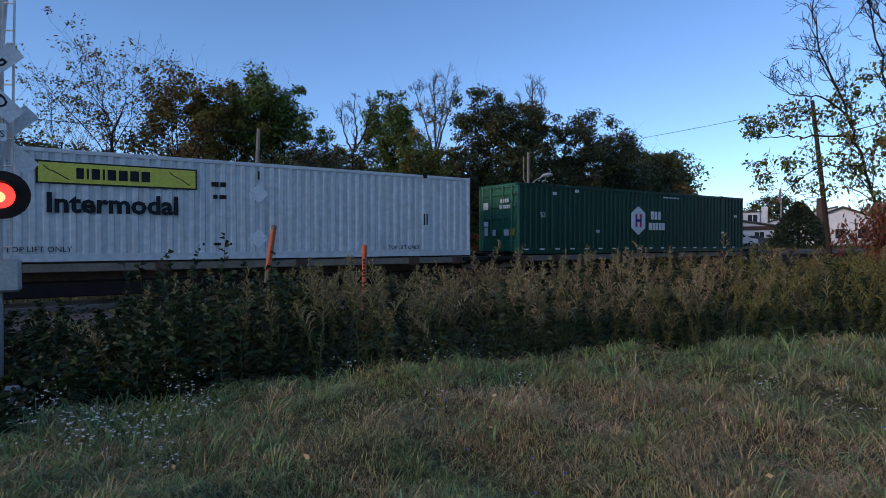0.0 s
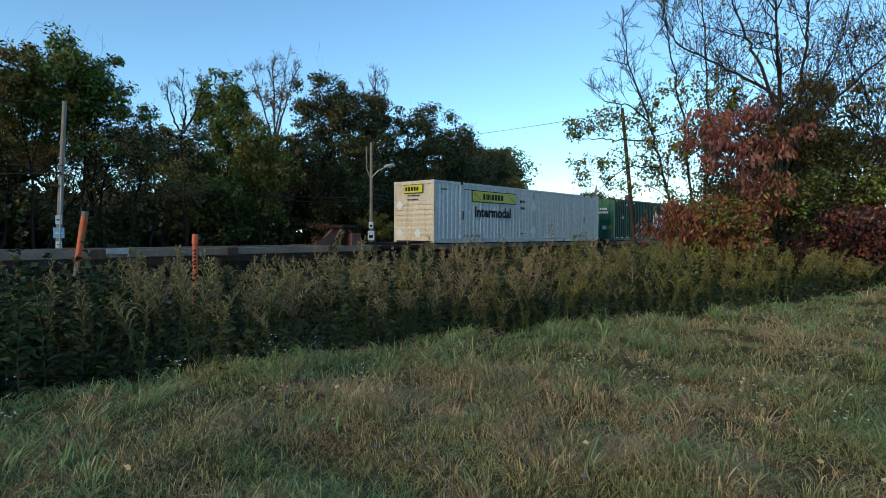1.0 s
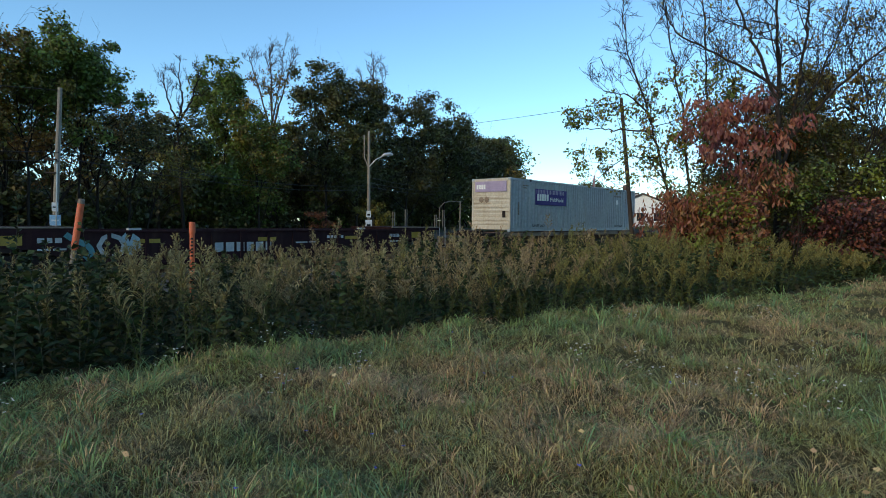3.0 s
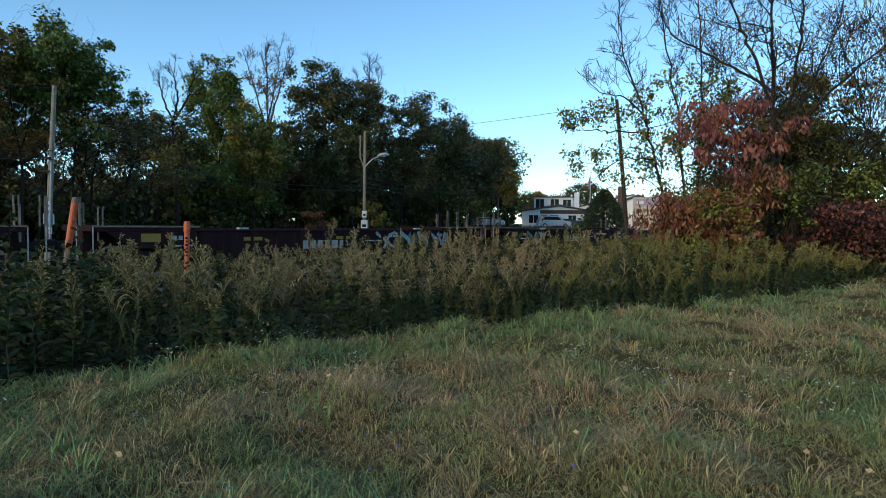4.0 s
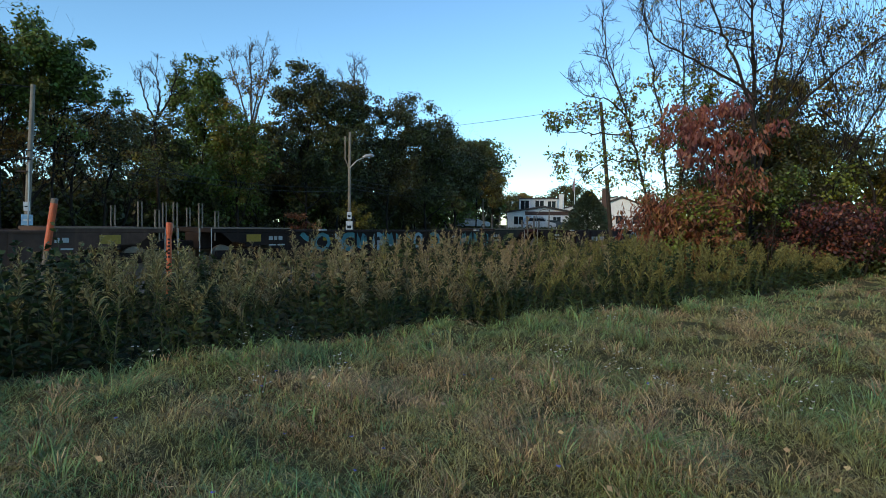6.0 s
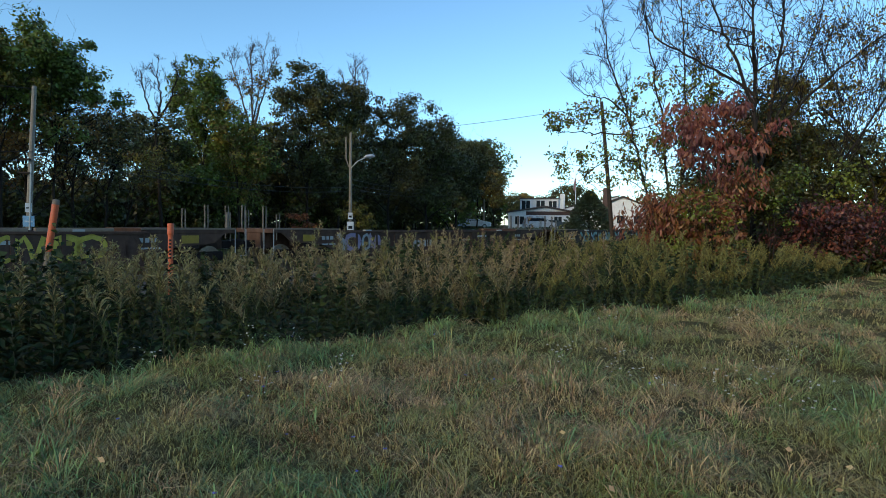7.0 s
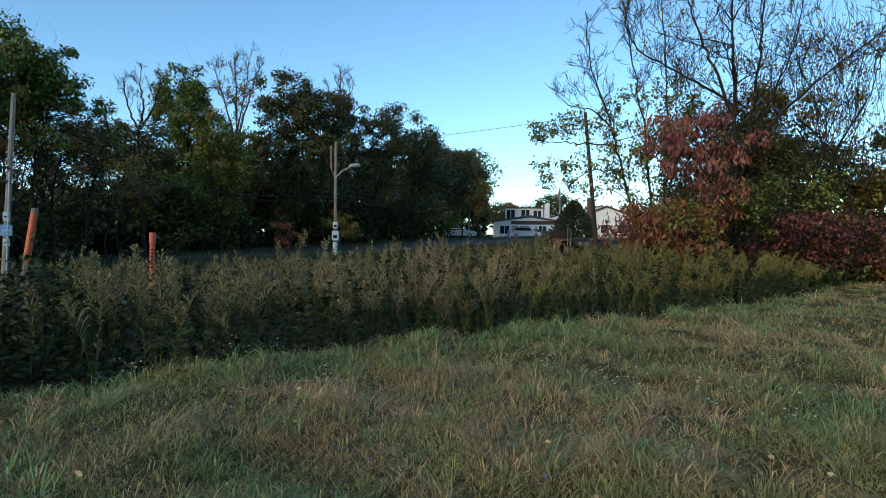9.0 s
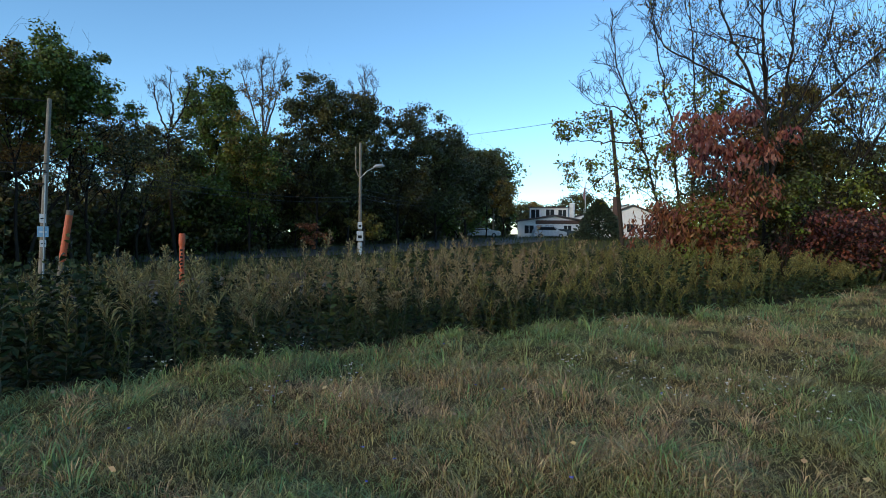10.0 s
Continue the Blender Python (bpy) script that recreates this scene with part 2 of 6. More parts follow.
class Builder:
    """Gathers boxes, tubes and plates, and links them as one mesh."""

    def __init__(self):
        self.bm = bmesh.new()

    def box(self, x0, x1, y0, y1, z0, z1, bevel=0.0, m=None):
        vs = bmesh.ops.create_cube(self.bm, size=1.0)["verts"]
        t = Matrix.Translation(((x0 + x1) / 2, (y0 + y1) / 2, (z0 + z1) / 2)) @ Matrix.Diagonal((x1 - x0, y1 - y0, z1 - z0, 1))
        bmesh.ops.transform(self.bm, matrix=(m @ t) if m else t, verts=vs)
        if bevel:
            es = list({e for v in vs for e in v.link_edges})
            bmesh.ops.bevel(self.bm, geom=es, offset=bevel, segments=1, affect='EDGES')
        return self

    def tube(self, pts, radius, sides=8, caps=True):
        pts = [Vector(p) for p in pts]
        radii = radius if isinstance(radius, (list, tuple)) else [radius] * len(pts)
        rings = []
        for i, p in enumerate(pts):
            d = (pts[min(i + 1, len(pts) - 1)] - pts[max(i - 1, 0)]).normalized()
            a = d.orthogonal().normalized() if abs(d.z) < 0.99 else Vector((1, 0, 0))
            a = (a - d * a.dot(d)).normalized()
            if abs(d.z) < 0.99:
                a = Vector((0, 0, 1)).cross(d).normalized()
            c = d.cross(a)
            rings.append([self.bm.verts.new(p + (a * cos(2 * pi * k / sides) + c * sin(2 * pi * k / sides)) * radii[i]) for k in range(sides)])
        for r0, r1 in zip(rings, rings[1:]):
            for k in range(sides):
                self.bm.faces.new((r0[k], r0[(k + 1) % sides], r1[(k + 1) % sides], r1[k]))
        if caps:
            self.bm.faces.new(rings[0][::-1])
            self.bm.faces.new(rings[-1])
        return self

    def extrude(self, poly, axis, a, b):
        """A prism: poly in the two other axes, from a to b along axis (0, 1 or 2)."""
        def put(p, h):
            v = [p[0], p[1]]
            v.insert(axis, h)
            return self.bm.verts.new(v)
        r0, r1 = [put(p, a) for p in poly], [put(p, b) for p in poly]
        n = len(poly)
        for k in range(n):
            self.bm.faces.new((r0[k], r0[(k + 1) % n], r1[(k + 1) % n], r1[k]))
        self.bm.faces.new(r0[::-1])
        self.bm.faces.new(r1)
        return self


def part(name, b, mat, parent=None, label=""):
    bm = b.bm if isinstance(b, Builder) else b
    bmesh.ops.recalc_face_normals(bm, faces=bm.faces)
    me = bpy.data.meshes.new(name)
    bm.to_mesh(me)
    bm.free()
    me.materials.append(mat)
    ob = new(name, me)
    if parent:
        ob.parent = parent
    if label:
        ob["label"] = label
    return ob


def thing(name, label, category, at=None, group="", kind=""):
    ob = new(name)
    ob.empty_display_size = 0.3
    if at:
        ob.matrix_basis = at
    return tagged(ob, label, category, group, kind)


def B():
    return Builder()


def lettering(name, text, size, mat, parent, m, depth=0.004, bold=0.0):
    cu = bpy.data.curves.new(name, 'FONT')
    cu.body, cu.size, cu.extrude, cu.offset = text, size, depth, bold
    cu.resolution_u = 2
    tmp = bpy.data.objects.new(name, cu)
    me = bpy.data.meshes.new_from_object(tmp)
    bpy.data.objects.remove(tmp)
    me.materials.append(mat)
    ob = new(name, me)
    ob.parent = parent
    ob.matrix_basis = m
    return ob


# ---- the ground ----
def smooth(x):
    x = np.clip(x, 0, 1)
    return x * x * (3 - 2 * x)


def lawn_edge(s):
    e = np.interp(s, [-20, -6, 0, 3, 5.8, 9.4, 12.2, 17, 21.6, 28, 40, 80], [5.2, 5.6, 6.3, 6.5, 5.8, 5.0, 3.6, 2.3, 1.5, 1.3, 1.9, 4.0])
    return e + 0.2 * np.sin(1.3 * s) + 0.14 * np.sin(2.9 * s + 1) + 0.07 * np.sin(6.1 * s)


def ground_z(x, y):
    x, y = np.asarray(x, float), np.asarray(y, float)
    s, n = x * UX + y * UY, x * NX + y * NY
    d = np.hypot(x, y)
    z = 0.035 * np.sin(0.9 * x + 1.3 * y) + 0.03 * np.sin(1.7 * x - 0.8 * y + 1) + 0.02 * np.sin(3.1 * x + 2.2 * y)
    z = z + 0.035 * np.sin(4.3 * x + 0.9 * np.sin(2.1 * y)) * np.sin(3.7 * y + 0.8 * np.sin(1.9 * x))
    z = z + 0.06 * np.sin(2.9 * x + 1.2 * np.sin(1.7 * y + 1)) * np.sin(2.6 * y + 1.1 * np.sin(1.5 * x))
    z = z * smooth((d - 1.0) / 2)
    ditch = smooth((n - lawn_edge(s) + 0.2) / 2.2) * (1 - smooth((n - 13.2) / 2.4))
    z = z - 0.5 * ditch * (1 - 0.75 * smooth((s - 10) / 14))
    bed = smooth((n - 14.2) / 1.6)
    z = z * (1 - bed) + bed * -0.42
    z = z + smooth((n - 23.0) / 3.0) * (0.3 + 1.2 * smooth((d - 42) / 45))
    return z


def gz(x, y):
    return float(ground_z(x, y))


def axis(lo, hi, step, far):
    near = np.arange(lo, hi + step, step)
    out = np.geomspace(step * 2, far, 26)
    return np.concatenate([(lo - out)[::-1], near, hi + out])


gx, gy = axis(-30, 50, 0.26, 2500), axis(-6, 60, 0.26, 2500)
X, Y = np.meshgrid(gx, gy)
V = np.stack([X.ravel(), Y.ravel(), ground_z(X.ravel(), Y.ravel())], 1)
w = len(gx)
i = (np.arange(len(gy) - 1)[:, None] * w + np.arange(w - 1)).ravel()
ground = mesh_np("ground", V, np.stack([i, i + 1, i + w + 1, i + w], 1), M_SOIL, True)
tagged(ground, "uneven brown-green earth under grass and weeds", "ground", kind="structure")

# ---- the railway ----
NEAR_FACE = 17.75
CENTRE = NEAR_FACE + 1.3
RAIL_TOP = 0.0


def on_track(s, z=0.0):
    x, y = tk(s, CENTRE)
    return pose(x, y, z, 0, 0, TURN)


track = thing("railway_track", "single railway track on grey crushed-stone ballast", "railway track", on_track(0), kind="structure")
part("ballast", B().extrude([(-3.4, -0.6), (3.4, -0.6), (1.9, -0.17), (-1.9, -0.17)], 0, -400, 500), M_BALLAST, track)
for side in (-0.75, 0.75):
    part("rail", B().extrude([(side - 0.07, -0.17), (side + 0.07, -0.17), (side + 0.07, -0.155), (side + 0.015, -0.13), (side + 0.015, -0.05),
                              (side + 0.037, -0.04), (side + 0.035, 0), (side - 0.035, 0), (side - 0.037, -0.04), (side - 0.015, -0.05),
                              (side - 0.015, -0.13), (side - 0.07, -0.155)], 0, -400, 500), M_RAIL, track)
tie = part("tie", B().box(-0.11, 0.11, -1.3, 1.3, -0.3, -0.14, 0.01), M_TIE, track)
tie.location = (-12, 0, 0)
for k in range(1, 170):
    o = tie.copy()
    scene.collection.objects.link(o)
    o.location = (-12 + 0.55 * k, 0, random.uniform(-0.008, 0.008))
    o.rotation_euler = (0, 0, random.uniform(-0.01, 0.01))


# ---- rolling stock: local x runs along the track, the camera sees the -y side ----
def truck_parts(car, x, tag=M_DARK):
    """A two-axle truck under a car."""
    t = part("truck", B().box(x - 1.25, x + 1.25, -1.08, -0.92, 0.36, 0.66, 0.04).box(x - 1.25, x + 1.25, 0.92, 1.08, 0.36, 0.66, 0.04)
             .box(x - 0.25, x + 0.25, -1.1, 1.1, 0.4, 0.7, 0.03).box(x - 0.45, x + 0.45, -1.14, -1.0, 0.3, 0.42, 0.03), tag, car, "black cast-steel truck")
    for dx in (-0.88, 0.88):
        for yy in (-0.72, 0.72):
            part("wheel", B().tube([(x + dx, yy - 0.065, 0.42), (x + dx, yy + 0.065, 0.42)], 0.42, 20), M_RAIL, t)
        part("axle", B().tube([(x + dx, -1.05, 0.42), (x + dx, 1.05, 0.42)], 0.08, 8), tag, t)


def corrugated(x0, x1, y, out, z0, z1, pitch=0.285, depth=0.05):
    """A folded steel sheet with thickness along x."""
    n = max(1, round((x1 - x0) / pitch))
    p = (x1 - x0) / n
    front = []
    for k in range(n):
        a = x0 + k * p
        front += [(a, y), (a + p * 0.36, y), (a + p * 0.5, y - out * depth), (a + p * 0.86, y - out * depth)]
    front.append((x1, y))
    back = [(px, py - out * 0.006) for px, py in front[::-1]]
    b = B()
    b.extrude(front + back, 2, z0, z1)
    return b


def container(name, label, s0, paint, end_paint, length=16.15, height=2.88, ribs=True):
    c = thing(name, label, "shipping container", on_track(s0 + length / 2, 1.17))
    hx, hy = length / 2, 1.295
    part("core", B().box(-hx + 0.1, hx - 0.1, -hy + 0.09, hy - 0.09, 0.12, height - 0.06), paint, c)
    px = 6.1
    for out in (-1, 1):
        y = out * hy
        for a, b_ in ((-hx + 0.1, -px - 0.09), (-px + 0.09, px - 0.09), (px + 0.09, hx - 0.1)):
            part("side_panel", corrugated(a, b_, y - out * 0.012, out, 0.2, height - 0.11), paint, c)
        part("bottom_rail", B().box(-hx, hx, min(y, y - out * 0.09), max(y, y - out * 0.09), 0.0, 0.2, 0.008)
             .box(-hx, hx, min(y + out * 0.014, y), max(y + out * 0.014, y), 0.165, 0.185), paint, c)
        part("top_rail", B().box(-hx, hx, min(y, y - out * 0.09), max(y, y - out * 0.09), height - 0.11, height - 0.004, 0.008), paint, c)
        for xx in (-px, px):
            part("lifting_post", B().box(xx - 0.09, xx + 0.09, min(y, y - out * 0.1), max(y, y - out * 0.1), 0.2, height - 0.11, 0.006), paint, c)
            part("lifting_casting", B().box(xx - 0.09, xx + 0.09, min(y + out * 0.004, y - out * 0.16), max(y + out * 0.004, y - out * 0.16), height - 0.12, height + 0.02, 0.008), M_DARK, c)
        for xx in (-hx, hx):
            a, b_ = (xx, xx + 0.1) if xx < 0 else (xx - 0.1, xx)
            part("corner_post", B().box(a, b_, min(y, y - out * 0.1), max(y, y - out * 0.1), 0.12, height - 0.11, 0.01), end_paint if xx < 0 else paint, c)
            for z0 in (0.0, height - 0.12):
                part("corner_casting", B().box(a - 0.006, b_ + 0.006, min(y + out * 0.005, y - out * 0.17), max(y + out * 0.005, y - out * 0.17), z0, z0 + 0.125, 0.012), paint, c)
    part("roof", B().box(-hx + 0.02, hx - 0.02, -hy + 0.05, hy - 0.05, height - 0.03, height), paint, c)
    for xx, mat in ((-hx, end_paint), (hx, paint)):
        o = -1 if xx < 0 else 1
        b = B().box(min(xx, xx - o * 0.05), max(xx, xx - o * 0.05), -hy + 0.1, hy - 0.1, 0.1, 0.3).box(min(xx, xx - o * 0.06), max(xx, xx - o * 0.06), -hy + 0.1, hy - 0.1, height - 0.16, height - 0.02)
        b.box(min(xx - o * 0.05, xx - o * 0.09), max(xx - o * 0.05, xx - o * 0.09), -hy + 0.1, hy - 0.1, 0.3, height - 0.16)
        if ribs:
            for k in range(7):
                z = 0.34 + k * 0.235
                part("end_rib", B().extrude([(xx - o * 0.05, z), (xx - o * 0.01, z + 0.03), (xx - o * 0.01, z + 0.13), (xx - o * 0.05, z + 0.16)], 1, -hy + 0.1, hy - 0.1), mat, c)
        part("end_wall", b, mat, c, "ribbed end wall with rust stains" if o < 0 and ribs else "")
    return c


def plate(name, parent, mat, x0, x1, z0, z1, y=-1.303, thick=0.006, label=""):
    return part(name, B().box(x0, x1, y - thick, y, z0, z1), mat, parent, label)


def side_text(parent, text, x, z, size, mat, y=-1.31, bold=0.0):
    return lettering("lettering", text, size, mat, parent, pose(x, y, z, 90, 0, 0), 0.003, bold)


def bars(parent, mat, x, z, widths, height, gap=0.06, y=-1.305, name="marking"):
    for w_ in widths:
        part(name, B().box(x, x + w_, y - 0.006, y, z, z + height), mat, parent)
        x += w_ + gap


def end_bars(parent, mat, x, rows, name="marking"):
    for y0, y1, z0, z1 in rows:
        part(name, B().box(x - 0.008, x, y0, y1, z0, z1), mat, parent)


def white_container():
    c = container("white_container", "white corrugated fifty-three foot container with yellow panel and black lettering", -3.3, M_WHITE, M_WHITE_SUNLIT)
    hx = 8.075
    plate("yellow_panel", c, M_BLACK, -5.3, -1.54, 1.98, 2.56, label="yellow panel in a black border")
    plate("panel_field", c, M_YELLOW, -5.26, -1.58, 2.02, 2.52, y=-1.309)
    bars(c, M_BLACK, -4.45, 2.13, (0.17, 0.05, 0.19, 0.05, 0.2, 0.21, 0.21, 0.21), 0.28, 0.06, -1.315, "logo_bar")
    for x0, x1 in ((-5.15, -4.6), (-2.25, -1.72)):
        part("scroll", B().tube([(x0, -1.318, 2.44), (x0 + 0.1, -1.318, 2.34), (x0 + 0.25, -1.318, 2.28), (x1, -1.318, 2.09)], 0.012, 4), M_BLACK, c)
    side_text(c, "Intermodal", -5.12, 1.27, 0.7, M_BLACK, bold=0.022)
    side_text(c, "TOP LIFT ONLY", -5.95, 0.25, 0.2, M_BLACK)
    side_text(c, "TOP LIFT ONLY", 4.6, 0.25, 0.18, M_BLACK)
    bars(c, M_BLACK, -5.9, 2.52, (0.14,) * 5, 0.05, 0.05)
    bars(c, M_BLACK, -7.6, 2.45, (0.1, 0.12, 0.1), 0.07, 0.05)
    bars(c, M_DARK, -1.15, 2.1, (0.2, 0.16), 0.14, 0.05, name="decal_remains")
    bars(c, M_DARK, -1.1, 1.75, (0.12, 0.2), 0.12, 0.05, name="decal_remains")
    part("placard", B().extrude([(-0.1, 1.95), (0.2, 2.25), (0.5, 1.95), (0.2, 1.65)], 1, -1.309, -1.303), M_DECAL, c)
    part("placard", B().extrude([(-0.1, 0.6), (0.2, 0.9), (0.5, 0.6), (0.2, 0.3)], 1, -1.309, -1.303), M_DECAL, c)
    bars(c, M_DARK, 0.18, 2.38, (0.05,), 0.26, name="mark")
    bars(c, M_DARK, -1.4, 0.4, (0.06, 0.2, 0.06), 0.08, 0.25, name="mark")
    bars(c, M_BLACK, -6.12, 1.1, (0.06, 0.05), 0.4, 0.06, name="latch")
    bars(c, M_BLACK, 6.02, 1.1, (0.06, 0.05), 0.4, 0.06, name="latch")
    xe = -hx - 0.004
    end_bars(c, M_BLACK, xe, [(-0.62, 0.62, 2.3, 2.72)], "end_panel")
    end_bars(c, M_YELLOW, xe - 0.01, [(-0.59, 0.59, 2.33, 2.69)], "end_panel_field")
    end_bars(c, M_BLACK, xe - 0.02, [(-0.35 + 0.18 * k, -0.22 + 0.18 * k, 2.42, 2.6) for k in range(5)], "logo_bar")
    end_bars(c, M_BLACK, xe, [(-0.4 + 0.1 * k, -0.33 + 0.1 * k, 2.17, 2.23) for k in range(8)], "lettering_bar")
    end_bars(c, M_BLACK, xe, [(-0.3 + 0.12 * k, -0.22 + 0.12 * k, 1.98, 2.05) for k in range(6)], "number_bar")
    for z, y in ((1.75, 0.9), (0.45, 0.9), (0.45, -0.3)):
        p = part("placard", B().box(-0.006, 0, -0.17, 0.17, -0.17, 0.17), M_DECAL, c)
        p.matrix_basis = pose(xe - 0.006, y, z, 45, 0, 0)
    return c


def grey_container():
    c = container("grey_container", "blue-grey corrugated container with a purple panel and white letters", -42.7, M_GREY, M_GREY_SUNLIT)
    hx = 8.075
    plate("purple_panel", c, M_PURPLE, -5.62, -2.1, 1.5, 2.4, label="purple printed panel")
    bars(c, M_DECAL, -5.42, 1.74, (0.2, 0.18, 0.2, 0.2, 0.2), 0.38, 0.06, -1.309, "logo_bar")
    side_text(c, "MultiModal", -4.02, 1.72, 0.34, M_DECAL)
    bars(c, M_LILAC, -5.5, 2.13, tuple(0.05 + 0.05 * ((k * 7) % 5) / 5 for k in range(19)), 0.24, 0.095, -1.309, "worn_streak")
    side_text(c, "TOP LIFT ONLY", -5.95, 0.25, 0.2, M_BLACK)
    side_text(c, "TOP LIFT ONLY", 4.6, 0.25, 0.18, M_BLACK)
    bars(c, M_POST, 4.45, 2.3, (0.09,) * 9, 0.1, 0.05)
    bars(c, M_POST, -6.9, 2.48, (0.1,) * 4, 0.07, 0.05)
    bars(c, M_POST, -6.9, 2.36, (0.07,) * 4, 0.06, 0.05)
    part("disc", B().tube([(5.0, -1.303, 1.95), (5.0, -1.312, 1.95)], 0.17, 16), M_DECAL, c, "round white disc")
    bars(c, M_POST, -7.32, 0.9, (0.1,), 0.7, name="scuff")
    bars(c, M_POST, 6.3, 1.85, (0.07,), 0.4, name="scuff")
    xe = -hx - 0.004
    end_bars(c, M_LILAC, xe, [(-1.05, 1.05, 2.15, 2.72)], "end_panel")
    end_bars(c, M_DECAL, xe - 0.01, [(0.35 + 0.16 * k, 0.47 + 0.16 * k, 2.3, 2.55) for k in range(4)], "logo_bar")
    for y in (0.62, 0.25):
        for r in (0, 45):
            p = part("star_mark", B().box(-0.008, 0, -0.13, 0.13, -0.13, 0.13), M_TAN, c)
            p.matrix_basis = pose(xe - 0.004 - r * 1e-4, y, 1.72, r, 0, 0)
    end_bars(c, M_DARK, xe, [(-1.0, -0.8, 0.75, 1.1)], "latch_box")
    return c


def green_container():
    c = container("green_container", "dark green container with hexagon emblem and double doors", 15.2, M_HUB, M_HUB_DOOR, ribs=False)
    hx = 8.075
    hexa = [(0.5 * a, 0.68 * b) for a, b in ((-1, 0.5), (0, 1), (1, 0.5), (1, -0.5), (0, -1), (-1, -0.5))]
    part("emblem", B().extrude([(-0.75 + a, 1.48 + b) for a, b in hexa], 1, -1.309, -1.303), M_DECAL, c, "white hexagon emblem")
    bars(c, M_PINK, -0.97, 1.17, (0.13, 0.13), 0.62, 0.18, -1.315, "emblem_bar")
    bars(c, M_PURPLE, -0.96, 1.42, (0.42,), 0.12, 0.1, -1.316, "emblem_bar")
    bars(c, M_DECAL, 0.15, 1.55, (0.22, 0.2, 0.2), 0.38, 0.06, -1.309, "logo_bar")
    bars(c, M_DECAL, 0.0, 1.05, (0.24, 0.16, 0.2, 0.2, 0.2), 0.34, 0.05, -1.309, "logo_bar")
    side_text(c, "53", -6.9, 1.5, 0.3, M_DECAL)
    for x, z in ((-4.9, 2.6), (-6.2, 2.45), (-3.6, 0.9), (7.2, 1.8), (6.0, 0.9)):
        bars(c, M_DECAL, x, z, (0.1, 0.08), 0.12, 0.04)
    bars(c, M_DECAL, 1.1, 2.6, (0.15,) * 6, 0.06, 0.06)
    bars(c, M_DECAL, -7.8, 0.17, (0.25,) * 18, 0.05, 0.62, -1.32, "reflective_tape")
    xe = -hx
    for y in (-0.95, -0.4, 0.4, 0.95):
        part("lock_bar", B().tube([(xe - 0.05, y, 0.1), (xe - 0.05, y, 2.8)], 0.025, 6), M_HUB_DOOR, c)
    for k in range(5):
        part("door_rib", B().box(xe + 0.0, xe + 0.045, -1.15, 1.15, 0.4 + 0.5 * k, 0.55 + 0.5 * k, 0.01), M_HUB_DOOR, c)
    end_bars(c, M_DECAL, xe - 0.03, [(-0.75 + 0.14 * k, -0.65 + 0.14 * k, 2.1, 2.25) for k in range(4)] + [(-0.85 + 0.12 * k, -0.76 + 0.12 * k, 1.85, 2.0) for k in range(6)], "number_bar")
    end_bars(c, M_DECAL, xe - 0.03, [(0.1, 0.3, 0.75, 1.0), (-0.75, -0.45, 0.75, 1.0), (0.62, 0.85, 0.75, 1.1), (0.6, 0.9, 1.15, 1.35), (0.6, 0.95, 1.85, 2.15)], "sticker")
    end_bars(c, M_AMBER, xe - 0.03, [(-1.12, -0.82, 0.75, 1.02)], "yellow_sticker")
    return c


def spine_car(s0, length, hitch=False):
    """One unit of an open frame car: centre sill, cross arms, end platforms and trucks."""
    c = thing("spine_car", "weathered low open-frame intermodal car of brown steel", "railway car", on_track(s0 + length / 2), "cars of the train")
    h = length / 2
    part("centre_sill", B().box(-h + 0.3, h - 0.3, -0.35, 0.35, 0.62, 1.05, 0.02).box(-h + 1.0, h - 1.0, -0.5, 0.5, 1.05, 1.08), M_BROWN, c)
    for y in (-1, 1):
        part("side_beam", B().box(-h + 1.2, h - 1.2, min(y * 1.1, y * 1.22), max(y * 1.1, y * 1.22), 0.9, 1.12, 0.01), M_TAN, c, "weathered tan side beam")
    part("underframe", B().box(-h + 2.0, h - 1.2, -0.6, 0.6, 0.2, 0.62, 0.03), M_DARK, c, "dark underframe with brake gear")
    for x in (-h + 1.6, -6.1, -2, 2, 6.1, h - 1.6):
        part("cross_arm", B().box(x - 0.2, x + 0.2, -1.28, 1.28, 0.85, 1.14, 0.02), M_BROWN, c)
    for x in (-h + 0.75, h - 0.75):
        part("end_platform", B().box(x - 0.6, x + 0.6, -1.25, 1.25, 0.95, 1.1, 0.02).box(x - 0.5, x + 0.5, -0.5, 0.5, 1.1, 1.22, 0.02), M_DARK, c)
    if hitch:
        k = h - 2.4
        for y in (-0.45, 0.45):
            part("hitch_strut", B().tube([(k - 0.75, y, 1.1), (k - 0.1, y * 0.6, 1.85)], 0.07, 6), M_REDSTEEL, c, "red diagonal hitch strut")
            part("hitch_leg", B().tube([(k + 0.55, y, 1.1), (k + 0.1, y * 0.6, 1.85)], 0.07, 6), M_REDSTEEL, c)
        part("hitch_head", B().box(k - 0.3, k + 0.4, -0.5, 0.5, 1.8, 1.95, 0.03), M_DARK, c)
        part("hitch_box", B().box(k + 0.1, k + 0.6, -0.6, 0.6, 1.1, 1.6, 0.02), M_REDSTEEL, c)
        pl = part("hitch_plate", B().box(-0.8, 0.5, -0.48, 0.48, -0.03, 0.03, 0.01), M_DARK, c)
        pl.matrix_basis = pose(k - 0.4, 0, 1.5, 0, -40, 0)
        part("white_box", B().box(-1.8, -1.2, -1.3, -1.24, 1.0, 1.16, 0.01), M_SPRAY_W, c)
    for x in (-h + 0.2,):
        truck_parts(c, x)
    return c


